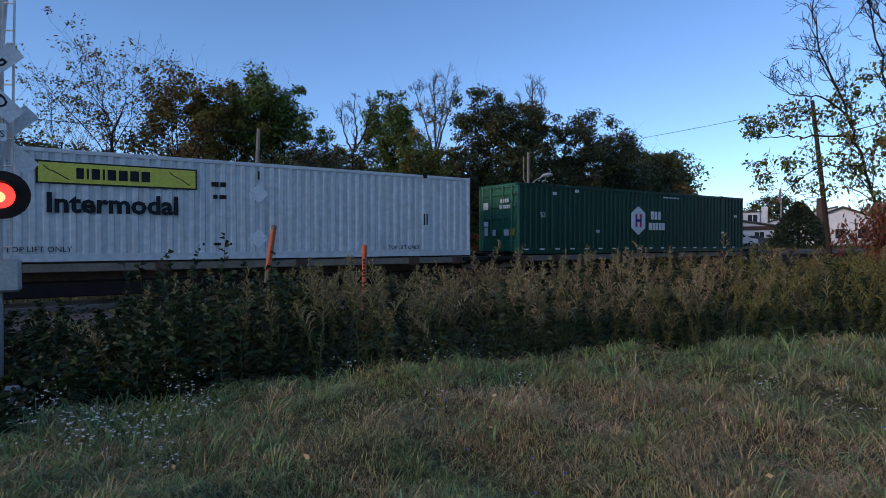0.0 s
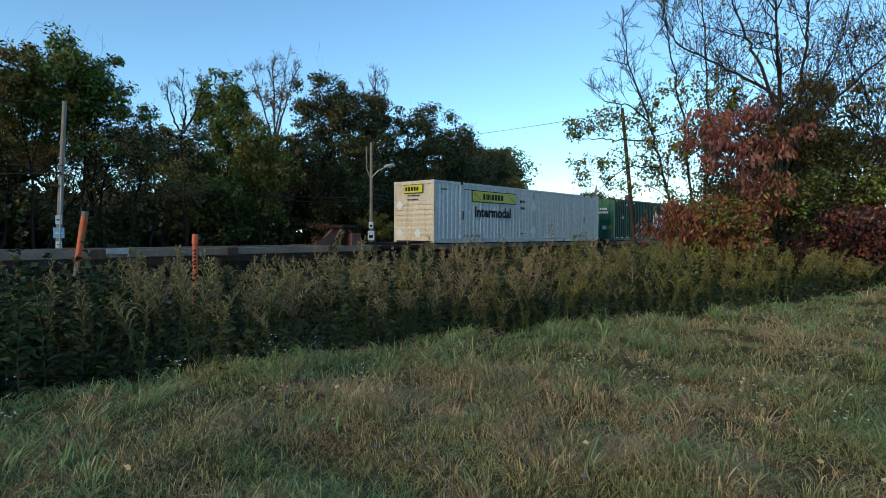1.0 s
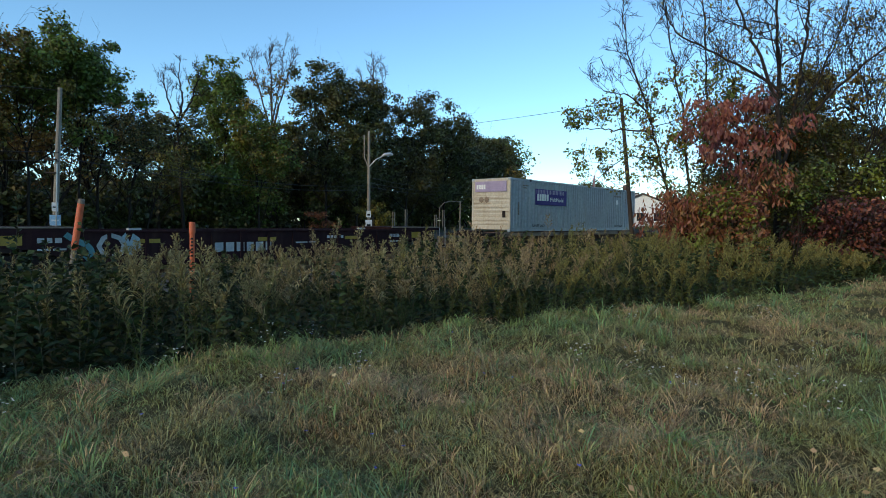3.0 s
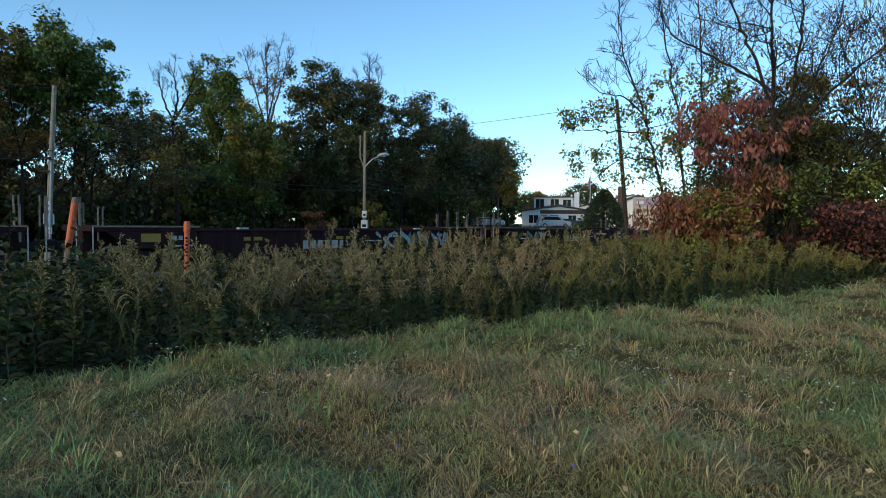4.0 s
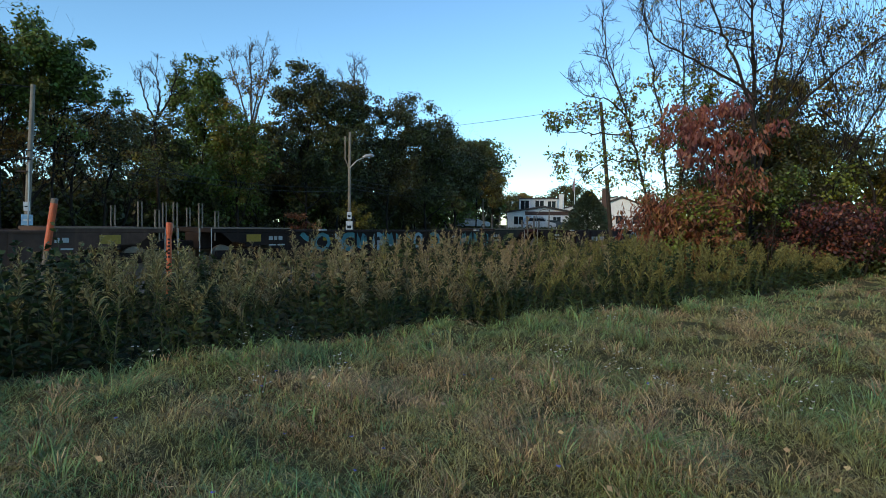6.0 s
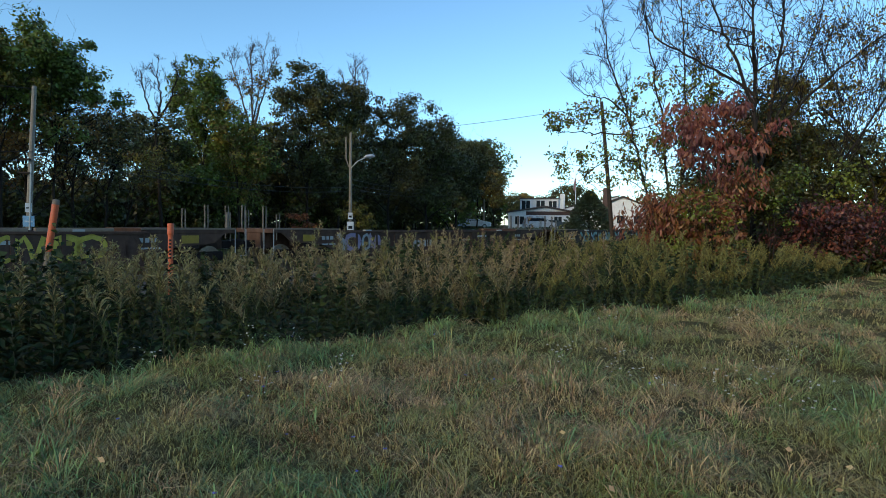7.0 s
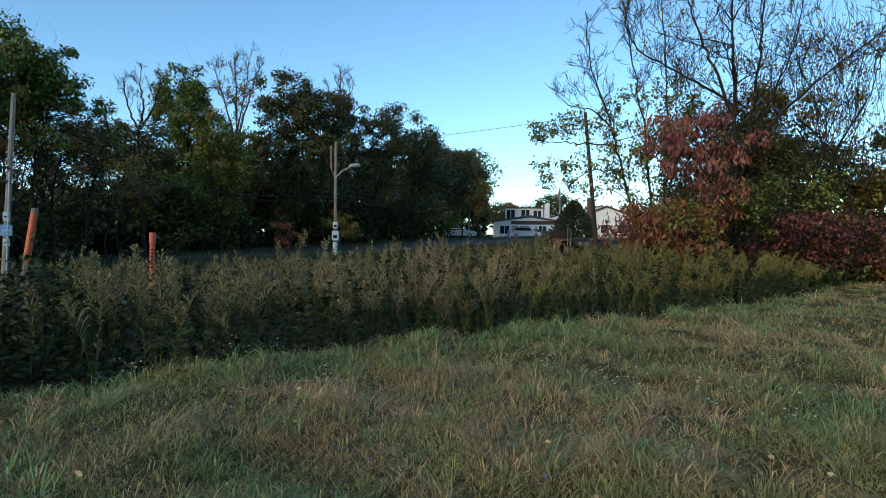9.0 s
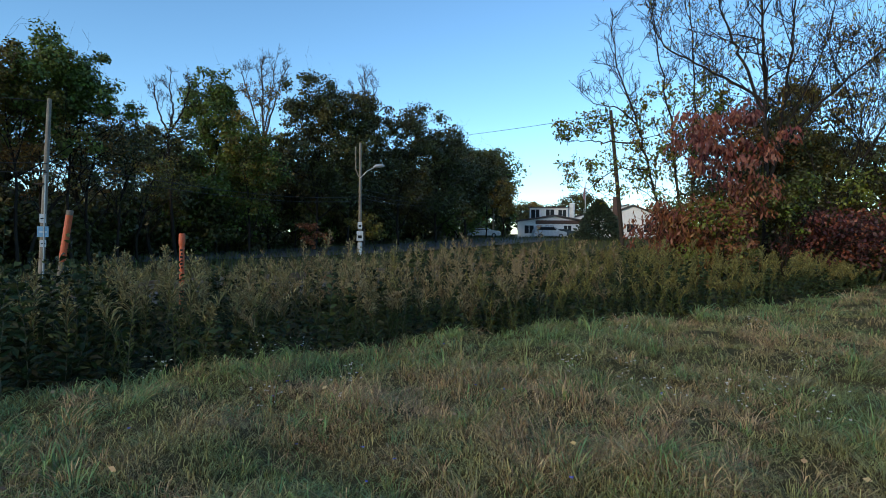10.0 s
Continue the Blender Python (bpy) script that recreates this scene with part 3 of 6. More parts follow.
def graffiti(car, rng, x0, x1, z0, z1, mats, y):
    """Fat rounded strokes sprayed on the side plate."""
    x = x0
    while x < x1:
        w_ = rng.uniform(0.45, 0.9)
        mat = rng.choice(mats)
        k = rng.randrange(3)
        pts = []
        for a in range(9):
            t = a / 8
            if k == 0:
                px, pz = x + w_ * (0.5 + 0.45 * cos(2 * pi * t)), (z0 + z1) / 2 + (z1 - z0) * 0.45 * sin(2 * pi * t)
            elif k == 1:
                px, pz = x + w_ * t, (z0 + z1) / 2 + (z1 - z0) * 0.45 * sin(3 * pi * t + 0.5)
            else:
                px, pz = x + w_ * (0.5 + 0.4 * sin(4 * t + 0.4)), z0 + (z1 - z0) * t
            pts.append((px + rng.uniform(-0.03, 0.03), pz))
        b = B()
        r = rng.uniform(0.05, 0.11)
        rows = []
        for a, (ax, az) in enumerate(pts):
            (px, pz), (qx, qz) = pts[max(a - 1, 0)], pts[min(a + 1, len(pts) - 1)]
            dx, dz = qx - px, qz - pz
            ln = max(1e-3, sqrt(dx * dx + dz * dz))
            rows.append([b.bm.verts.new((ax + k_ * -dz / ln * r, y - d_, az + k_ * dx / ln * r)) for k_, d_ in ((1, 0), (1, 0.006), (-1, 0.006), (-1, 0))])
        for r0, r1 in zip(rows, rows[1:]):
            for a in range(3):
                b.bm.faces.new((r0[a], r0[a + 1], r1[a + 1], r1[a]))
        part("sprayed_stroke", b, mat, car)
        x += w_ * rng.uniform(0.75, 1.15)


def well_car(s0, s1, paint, seed, label, top=1.33, spray=None, spray_at=(0, 0), blocks=False, rails=(True, True), tail=False):
    """An empty double-stack well car: deep side sills, raised end platforms, trucks, grab irons."""
    rng = random.Random(seed)
    length = s1 - s0
    h = length / 2
    c = thing("well_car", label, "railway car", on_track((s0 + s1) / 2), "cars of the train")
    w0, w1 = -h + 4.1, h - 4.1
    for y in (-1, 1):
        ya, yb = sorted((y * 1.18, y * 1.3))
        part("side_sill", B().box(w0 - 0.4, w1 + 0.4, ya, yb, 0.39, top - 0.065, 0.004), paint, c)
        part("top_chord", B().box(w0 - 0.5, w1 + 0.5, *sorted((y * 1.16, y * 1.36)), top - 0.07, top, 0.01), paint, c)
        part("bottom_chord", B().box(w0 - 0.5, w1 + 0.5, *sorted((y * 1.16, y * 1.34)), 0.3, 0.4, 0.01), paint, c)
        n = 11
        for k in range(n):
            xx = w0 + (w1 - w0) * (k + 0.5) / n
            part("rib", B().box(xx - 0.05, xx + 0.05, *sorted((y * 1.29, y * 1.34)), 0.4, top - 0.07), paint, c)
    part("well_floor", B().box(w0, w1, -1.18, 1.18, 0.26, 0.36), M_DARK, c)
    for o in (-1, 1):
        xa, xb = sorted((o * (w1 + 0.3), o * (h - 0.75)))
        part("end_platform", B().box(xa, xb, -1.3, 1.3, 1.26, 1.42, 0.015).box(xa, xb, -0.45, 0.45, 0.7, 1.26, 0.02)
             .box(*sorted((o * (w1 + 0.3), o * (w1 + 0.42))), -1.3, 1.3, 0.4, 1.42), paint, c)
        part("platform_edge", B().box(xa, xb, -1.33, -1.29, 1.385, 1.43), M_TAN, c, "worn pale platform edge")
        part("bolster", B().box(*sorted((o * (h - 2.6), o * (h - 2.0))), -1.28, 1.28, 0.75, 1.26, 0.03), M_DARK, c)
        part("side_plate", B().extrude([(o * (w1 + 0.3), 0.42), (o * (w1 + 0.3), 1.26), (o * (h - 1.1), 1.26), (o * (h - 1.5), 0.95), (o * (w1 + 1.1), 0.8)], 1, -1.29, -1.24), paint, c)
        part("reflector", B().box(o * (h - 2.3) - 0.28, o * (h - 2.3) + 0.28, -1.302, -1.295, 0.95, 1.2), M_AMBER, c, "yellow reflective patch")
        bars(c, M_SPRAY_W, o * (h - 3.4) - 0.5, 1.0, (0.16, 0.12, 0.16), 0.13, 0.06, -1.297)
        bars(c, M_SPRAY_W, o * (h - 3.4) - 0.5, 0.8, (0.3, 0.3), 0.05, 0.06, -1.297)
        part("coupler", B().box(*sorted((o * (h - 0.9), o * (h + 0.05))), -0.12, 0.12, 0.72, 0.98, 0.03).box(*sorted((o * (h - 0.2), o * (h + 0.1))), -0.22, 0.18, 0.68, 1.02, 0.04), M_DARK, c)
        part("step", B().tube([(o * (h - 0.75), -1.3, 1.4), (o * (h - 0.75), -1.3, 0.5), (o * (h - 0.35), -1.3, 0.5), (o * (h - 0.35), -1.3, 1.4)], 0.02, 5), M_STEEL, c)
        if rails[0 if o < 0 else 1]:
            for xx, yy, zz in ((h - 0.35, -1.25, 2.2), (h - 0.9, -1.25, 1.95), (h - 0.35, 1.2, 2.25), (h - 1.2, 1.2, 2.1)):
                part("grab_iron", B().tube([(o * xx, yy, 1.0), (o * xx, yy, zz), (o * (xx - 0.12), yy, zz), (o * (xx - 0.12), yy, 1.4)], 0.025, 5), M_POST, c)
        truck_parts(c, o * (h - 2.3))
    part("guide", B().box(w0 + 1.0, w0 + 1.35, -1.36, -1.2, top, top + 0.06).box(w1 - 1.5, w1 - 1.2, -1.36, -1.2, top, top + 0.06), M_SPRAY_W, c)
    bars(c, M_AMBER, w0 + 1.2, top - 0.38, (0.7,), 0.12, 0.1, -1.303, "reflector")
    bars(c, M_AMBER, w1 - 2.2, top - 0.38, (0.7,), 0.12, 0.1, -1.303, "reflector")
    bars(c, M_AMBER, -0.4, top - 0.38, (0.7,), 0.12, 0.1, -1.303, "reflector")
    bars(c, M_SPRAY_W, -w1 * 0.35, 0.62, tuple(rng.uniform(0.2, 0.3) for _ in range(rng.choice((4, 6)))), 0.3, 0.09, -1.303, "stencil_bar")
    bars(c, M_SPRAY_W, w1 * 0.45, 1.0, (0.12, 0.1, 0.14, 0.12, 0.1), 0.1, 0.05, -1.303, "stencil_bar")
    bars(c, M_SPRAY_W, w1 * 0.2, 0.85, (0.5, 0.35), 0.04, 0.08, -1.303, "stencil_bar")
    if spray:
        graffiti(c, rng, spray_at[0], spray_at[1], 0.55, top - 0.1, spray, -1.306)
    if blocks:
        for k in range(6):
            xx = w0 + 0.8 + k * (w1 - w0 - 2.2) / 5
            part("top_block", B().box(xx - 0.95, xx + 0.95, -1.34, -1.16, top, top + 0.1, 0.01), M_TAN, c, "pale weathered timber block")
    if tail:
        part("end_box", B().box(-h + 1.5, -h + 2.5, -0.6, 0.6, 1.42, 2.0, 0.05), M_DARK, c, "black equipment box")
        part("end_lamp", B().box(-h - 0.02, -h + 0.22, -0.16, 0.16, 1.0, 1.45, 0.03), M_DARK, c)
    return c


def hand_brake(car, x):
    g = B().tube([(x, -1.2, 1.1), (x, -1.2, 2.3), (x + 0.35, -1.2, 2.55), (x + 0.75, -1.2, 2.62), (x + 1.5, -1.2, 2.62)], 0.018, 6)
    g.tube([(x + 1.5, -1.2, 2.65), (x + 1.5, -1.2, 1.2)], 0.035, 6)
    part("brake_stand", g, M_POST, car, "bent grey steel pipe rail")


TRAIN = []


def build_train():
    rng = random.Random(4)
    cars = [spine_car(13.9, 19.2), spine_car(-5.2, 19.1), spine_car(-24.9, 19.7, hitch=True), spine_car(-45.2, 20.3)]
    ahead = [spine_car(33.1 + 19.6 * k, 19.6) for k in range(5)]
    w1 = well_car(-66.9, -47.6, M_MAROON, 11, "empty dark maroon well car with white stencils", spray=[M_SPRAY, M_SPRAY_T, M_SPRAY_W], spray_at=(-6.2, -4.5))
    w2 = well_car(-86.1, -66.9, M_MAROON, 12, "empty dark maroon well car with sprayed white tags", spray=[M_SPRAY, M_SPRAY, M_SPRAY_T, M_SPRAY_W], spray_at=(1.6, 6.2))
    w3 = well_car(-106.9, -86.1, M_MAROON, 13, "empty dark maroon well car with pale blue tag at its end", spray=[M_SPRAY], spray_at=(4.9, 6.4))
    w4 = well_car(-127.7, -106.9, M_DARK, 14, "empty black well car covered in pale blue graffiti", spray=[M_SPRAY, M_SPRAY_T, M_SPRAY_T, M_DARK], spray_at=(-6.2, 5.6))
    w5 = well_car(-148.2, -127.7, M_BROWN, 15, "empty rusty brown well car with white graffiti", spray=[M_SPRAY_W, M_LILAC], spray_at=(-6.6, -4.2))
    w6 = well_car(-168.9, -148.2, M_BROWN, 16, "last empty rusty brown well car with yellow graffiti", spray=[M_SPRAY_Y, M_SPRAY_Y, M_BROWN], spray_at=(3.0, 6.2), blocks=True, tail=True)
    hand_brake(w3, -9.6)
    hand_brake(w1, 9.0)
    TRAIN.extend(cars + ahead + [w1, w2, w3, w4, w5, w6, white_container(), grey_container(), green_container()])


build_train()


# ---- grass and weeds ----
RNG = np.random.default_rng(7)


def blades(name, label, x, y, height, width, mat, bend=0.5, category="grass", sink=0.02):
    """Curved grass blades, three triangles each, as one mesh."""
    k = len(x)
    z = ground_z(x, y) - sink
    a = RNG.uniform(0, 2 * pi, k)
    lean = height * RNG.uniform(0.1, 1.0, k) * bend
    dx, dy = np.cos(a), np.sin(a)
    b = a + RNG.uniform(0.6, 2.5, k)
    wx, wy = np.cos(b) * width / 2, np.sin(b) * width / 2
    base = np.stack([x, y, z], 1)
    side = np.stack([wx, wy, np.zeros(k)], 1)
    mid = base + np.stack([dx * lean * 0.3, dy * lean * 0.3, height * 0.55], 1)
    tip = base + np.stack([dx * lean, dy * lean, height * RNG.uniform(0.75, 1.0, k)], 1)
    V = np.stack([base - side, base + side, mid - side * 0.8, mid + side * 0.8, tip], 1).reshape(-1, 3)
    i = np.arange(k)[:, None] * 5
    F = np.concatenate([i + [0, 1, 2], i + [1, 3, 2], i + [2, 3, 4]], 1).reshape(-1, 3)
    return tagged(mesh_np(name, V, F, mat), label, category, kind="stuff")


def wobble(x, y, f=0.35, p=0.0):
    return (np.sin(x * f * 2.1 + p) + np.sin(y * f * 2.7 + 1.3 + p) + np.sin((x + y) * f * 1.7 + 2.1) + np.sin((x - 1.6 * y) * f * 3.1 + p * 2)) / 4


def scatter(count, b0, b1, d0, d1, power=1.0):
    """Places in a sector round the camera, denser near by when power is over 1."""
    b = np.radians(RNG.uniform(b0, b1, count))
    d = d0 * (d1 / d0) ** (RNG.uniform(0, 1, count) ** (1 / power)) if power != 0 else RNG.uniform(d0, d1, count)
    return d * np.sin(b), d * np.cos(b)


def tufts(name, label, cx, cy, per, height, width, mat, bend, radius=0.05):
    """Clumps of blades that arch outwards from their middle."""
    k = len(cx)
    tall = np.clip(np.exp(RNG.normal(0, 0.42, k)), 0.4, 2.2) * height
    i = np.repeat(np.arange(k), per)
    m = len(i)
    d = np.hypot(cx, cy)
    tall = tall * (0.7 + 0.3 * smooth((d - 3.5) / 5))
    a = RNG.uniform(0, 2 * pi, m)
    r = np.sqrt(RNG.uniform(0, 1, m)) * (radius + 0.006 * d[i])
    x, y = cx[i] + np.cos(a) * r, cy[i] + np.sin(a) * r
    h = tall[i] * RNG.uniform(0.5, 1.25, m)
    wind = RNG.uniform(0, 2 * pi, k)
    lx, ly = np.cos(a) + 0.9 * np.cos(wind[i]) + RNG.normal(0, 0.4, m), np.sin(a) + 0.9 * np.sin(wind[i]) + RNG.normal(0, 0.4, m)
    lean = h * bend * RNG.uniform(0.2, 1.0, m)
    lx, ly = lx * lean * 0.7, ly * lean * 0.7
    z = ground_z(x, y) - 0.02
    b = np.arctan2(ly, lx) + pi / 2 + RNG.normal(0, 0.7, m)
    w_ = width * (0.75 + 0.11 * d[i]) * RNG.uniform(0.6, 1.3, m)
    side = np.stack([np.cos(b) * w_ / 2, np.sin(b) * w_ / 2, np.zeros(m)], 1)
    base = np.stack([x, y, z], 1)
    low = base + np.stack([lx * 0.16, ly * 0.16, h * 0.55], 1)
    mid = base + np.stack([lx * 0.55, ly * 0.55, h * 0.9], 1)
    tip = base + np.stack([lx * 1.15, ly * 1.15, h * RNG.uniform(0.1, 1.0, m)], 1)
    V = np.stack([base, low - side, low + side, mid - side * 0.8, mid + side * 0.8, tip], 1).reshape(-1, 3)
    f = np.arange(m)[:, None] * 6
    F = np.concatenate([f + [0, 2, 1], f + [1, 2, 4], f + [1, 4, 3], f + [3, 4, 5]], 1).reshape(-1, 3)
    return tagged(mesh_np(name, V, F, mat), label, "grass", kind="stuff")


def lawn():
    for name, label, count, per, d0, d1, width, mat, hh, keep, bend in (
            ("lawn_grass", "rough uncut green grass of the meadow", 19000, 22, 2.3, 42, 0.0047, M_GRASS, 0.085, 0, 2.0),
            ("dry_grass", "straw-coloured dry grass among the green", 13000, 18, 2.3, 34, 0.0038, M_STRAW, 0.095, 1, 2.1),
            ("lush_grass", "blue-green lush grass along the weed edge", 8500, 18, 2.6, 30, 0.006, M_GRASS_BLUE, 0.125, 2, 2.0)):
        x, y = scatter(count, -50, 64, d0, d1)
        s, n = x * UX + y * UY, x * NX + y * NY
        e = lawn_edge(s)
        w1, w2 = wobble(x, y, 0.45), wobble(x, y, 1.2, 2.0)
        ok = n < e + 0.25
        r = RNG.uniform(0, 1, count)
        if keep == 0:
            ok &= r < np.clip(1.0 - 0.45 * w1 - 0.35 * w2, 0.65, 1)
        if keep == 1:
            ok &= r < np.clip(0.17 + 1.25 * w1 + 0.8 * w2 - 0.3 * smooth((-6 - np.degrees(np.arctan2(x, y))) / 14), 0.03, 1)
        if keep == 2:
            b_ = np.degrees(np.arctan2(x, y))
            ok &= r < np.clip(smooth((n - e + 1.8) / 1.8) + 0.6 * w2 - 0.02 + 0.5 * smooth((-6 - b_) / 14), 0.02, 1)
        tufts(name, label, x[ok], y[ok], per, hh * (1 + 0.4 * w2[ok]), width, mat, bend)
    for name, label, k, per, hh, mat in (("grass_tufts", "long arching grass tufts in the meadow", 330, 40, 0.16, M_GRASS), ("straw_tufts", "dead straw tufts in the meadow", 260, 36, 0.14, M_STRAW),
                                         ("green_tufts", "broad-bladed blue-green grass tufts", 330, 28, 0.12, M_GRASS_BLUE)):
        x, y = scatter(k, -48, 62, 3.0, 26)
        s, n = x * UX + y * UY, x * NX + y * NY
        ok = n < lawn_edge(s) + 0.3
        tufts(name, label, x[ok], y[ok], per, hh, 0.0046, mat, 2.2)
    # fallen leaves
    x, y = scatter(60, -30, 55, 3.0, 14)
    P = np.stack([x, y, ground_z(x, y) + RNG.uniform(0.08, 0.16, 60)], 1)
    leaf_cloud("fallen_leaves", "few pale fallen leaves on the grass", P, np.stack([RNG.normal(0, 1, 60), RNG.normal(0, 1, 60), RNG.normal(0, 0.2, 60)], 1), RNG.uniform(0.04, 0.07, 60), 0.04, M_STRAW, "leaves")


def leaf_cloud(name, label, P, D, length, width, mat, category="weeds", droop=0.0):
    """Diamond leaves at P that point along D, as one mesh."""
    k = len(P)
    D = D / np.linalg.norm(D, axis=1, keepdims=True)
    r = RNG.normal(0, 1, (k, 3))
    S = np.cross(D, r)
    S /= np.linalg.norm(S, axis=1, keepdims=True) + 1e-9
    L, W = np.asarray(length).reshape(-1, 1), np.asarray(width).reshape(-1, 1)
    mid = P + D * L * 0.45
    tip = P + D * L
    tip[:, 2] -= droop * L[:, 0]
    V = np.stack([P, mid + S * W / 2, tip, mid - S * W / 2], 1).reshape(-1, 3)
    F = np.arange(4 * k).reshape(-1, 4)
    return tagged(mesh_np(name, V, F, mat), label, category, kind="stuff")


def weed_field():
    count = 3000
    s = -13 + 56 * RNG.uniform(0, 1, count) ** 1.15
    n = lawn_edge(s) + 0.2 + (15.3 - lawn_edge(s)) * RNG.uniform(0, 1, count) ** 1.45
    x, y = s * UX + n * NX, s * UY + n * NY
    front = np.clip((n - lawn_edge(s)) / 2.0, 0, 1)
    w1 = wobble(x, y, 0.6, 0.7)
    bearing = np.degrees(np.arctan2(x, y))
    h = (1.0 + 0.7 * front + 0.3 * w1) * RNG.uniform(0.6, 1.16, count)
    h *= 1.0 - 0.36 * smooth((s - 14) / 12)
    h *= 0.5 + 0.5 * smooth((bearing + 31) / 5)
    h *= 1.0 + smooth((12 - bearing) / 6) * (0.08 - 0.3 * smooth((n - lawn_edge(s) - 1.5) / 4))
    h = np.where(n > 12.8, h * 0.85, h)
    base = np.stack([x, y, ground_z(x, y)], 1)
    lean = np.stack([RNG.normal(0, 0.13, count), RNG.normal(0, 0.13, count), np.ones(count)], 1)
    curl = np.stack([RNG.normal(0, 0.14, count), RNG.normal(0, 0.14, count), -np.abs(RNG.normal(0, 0.03, count))], 1)

    def along(idx, q):
        """Points at the share q of the height of plants idx."""
        return base[idx] + lean[idx] * (h[idx] * q)[:, None] + curl[idx] * (q ** 3)[:, None]

    every = np.arange(count)
    side = np.stack([np.full(count, UX), np.full(count, UY), np.zeros(count)], 1) * 0.006
    lo, mid, hi = along(every, np.zeros(count)), along(every, np.full(count, 0.5)), along(every, np.full(count, 0.95))
    V = np.stack([lo - side, lo + side, mid + side * 0.7, mid - side * 0.7, hi + side * 0.3, hi - side * 0.3], 1).reshape(-1, 3)
    k6 = every[:, None] * 6
    tagged(mesh_np("weed_stems", V, np.concatenate([k6 + [0, 1, 2, 3], k6 + [3, 2, 4, 5]], 1).reshape(-1, 4), M_STEM), "thin brown stems of tall weeds", "weeds", kind="stuff")
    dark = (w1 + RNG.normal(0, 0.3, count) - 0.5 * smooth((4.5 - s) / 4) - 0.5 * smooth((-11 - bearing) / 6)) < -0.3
    # ascending leaves set close round each stem
    for sel, name, label, mat, per, ll, ww in ((~dark, "goldenrod_leaves", "narrow grey-green leaves of tall goldenrod", M_WEED, 84, 0.1, 0.017),
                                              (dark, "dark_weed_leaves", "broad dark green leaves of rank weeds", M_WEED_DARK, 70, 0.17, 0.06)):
        idx = np.repeat(np.where(sel)[0], per)
        q = RNG.uniform(0.08, 0.98 if name[0] == 'd' else 0.8, len(idx))
        a = RNG.uniform(0, 2 * pi, len(idx))
        D = np.stack([np.cos(a), np.sin(a), RNG.uniform(0.5, 1.4, len(idx)) if name[0] == 'd' else RNG.uniform(0.9, 2.4, len(idx))], 1)
        leaf_cloud(name, label, along(idx, q), D, ll * RNG.uniform(0.7, 1.3, len(idx)) * (1.2 - 0.65 * q), ww * RNG.uniform(0.7, 1.3, len(idx)), mat, droop=0.3)
    # plumes: arching side branches with hanging florets, in three tints along the stand
    bear = bearing + RNG.normal(0, 7, count)
    has = ~dark & (RNG.uniform(0, 1, count) < 0.92 - 0.45 * smooth((s - 22) / 8))
    size = RNG.uniform(0.7, 1.35, count)
    for sel, name, label, mat in ((has & (bear < 4), "green_plumes", "grey-green feathery plumes of tall weeds", M_PLUME_GREEN),
                                  (has & (bear >= 4) & (bear < 26), "seed_heads", "feathery tan seed heads of autumn weeds", M_PLUME),
                                  (has & (bear >= 26), "yellow_plumes", "yellow-green goldenrod plumes", M_PLUME_GOLD)):
        idx = np.repeat(np.where(sel)[0], 38)
        m = len(idx)
        u = RNG.uniform(0, 1, m)
        q = 0.6 + 0.42 * u
        a = RNG.uniform(0, 2 * pi, m)
        out = np.stack([np.cos(a), np.sin(a), np.zeros(m)], 1)
        ln = ((0.15 * (1 - u) ** 0.7 + 0.035) * size[idx] * RNG.uniform(0.7, 1.2, m))[:, None]
        p0 = along(idx, q)
        p1 = p0 + (out * 0.5 + (0, 0, 0.9)) * ln * 0.55
        p2 = p1 + (out * 0.7 + (0, 0, 0.6)) * ln * 0.5
        p3 = p2 + (out * 0.9 + (0, 0, -0.1)) * ln * 0.3
        sd = np.cross(out, RNG.normal(0, 0.4, (m, 3)) + (0, 0, 1.0))
        sd /= np.linalg.norm(sd, axis=1, keepdims=True)
        V = np.stack([p0 - sd * 0.004, p0 + sd * 0.004, p1 + sd * 0.007, p1 - sd * 0.007, p2 + sd * 0.008, p2 - sd * 0.008, p3 + sd * 0.003, p3 - sd * 0.003], 1).reshape(-1, 3)
        f = np.arange(m)[:, None] * 8
        F = np.concatenate([f + [0, 1, 2, 3], f + [3, 2, 4, 5], f + [5, 4, 6, 7]], 1).reshape(-1, 4)
        tagged(mesh_np(name, V, F, mat), label, "weeds", kind="stuff")
        j = np.tile(np.arange(m), 4)
        w_ = RNG.uniform(0.2, 1.0, len(j))[:, None]
        P = p0[j] * (1 - w_) + p2[j] * w_ + (0, 0, 0.02)
        D = out[j] * 0.6 + RNG.normal(0, 0.5, (len(j), 3)) + (0, 0, 0.5)
        leaf_cloud(name[:-1] + "_florets", "tiny pale florets along the plumes", P, D, RNG.uniform(0.025, 0.055, len(j)), RNG.uniform(0.009, 0.018, len(j)), mat)
    # low undergrowth closes the foot of the stand, its shade put into dark leaves
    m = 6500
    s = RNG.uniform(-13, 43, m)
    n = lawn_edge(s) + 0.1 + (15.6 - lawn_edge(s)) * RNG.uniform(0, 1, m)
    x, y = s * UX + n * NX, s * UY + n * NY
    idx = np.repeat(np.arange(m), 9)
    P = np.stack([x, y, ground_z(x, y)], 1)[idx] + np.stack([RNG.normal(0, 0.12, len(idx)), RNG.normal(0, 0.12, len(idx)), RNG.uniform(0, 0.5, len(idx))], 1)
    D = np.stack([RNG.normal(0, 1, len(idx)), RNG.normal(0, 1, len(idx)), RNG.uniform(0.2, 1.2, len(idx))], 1)
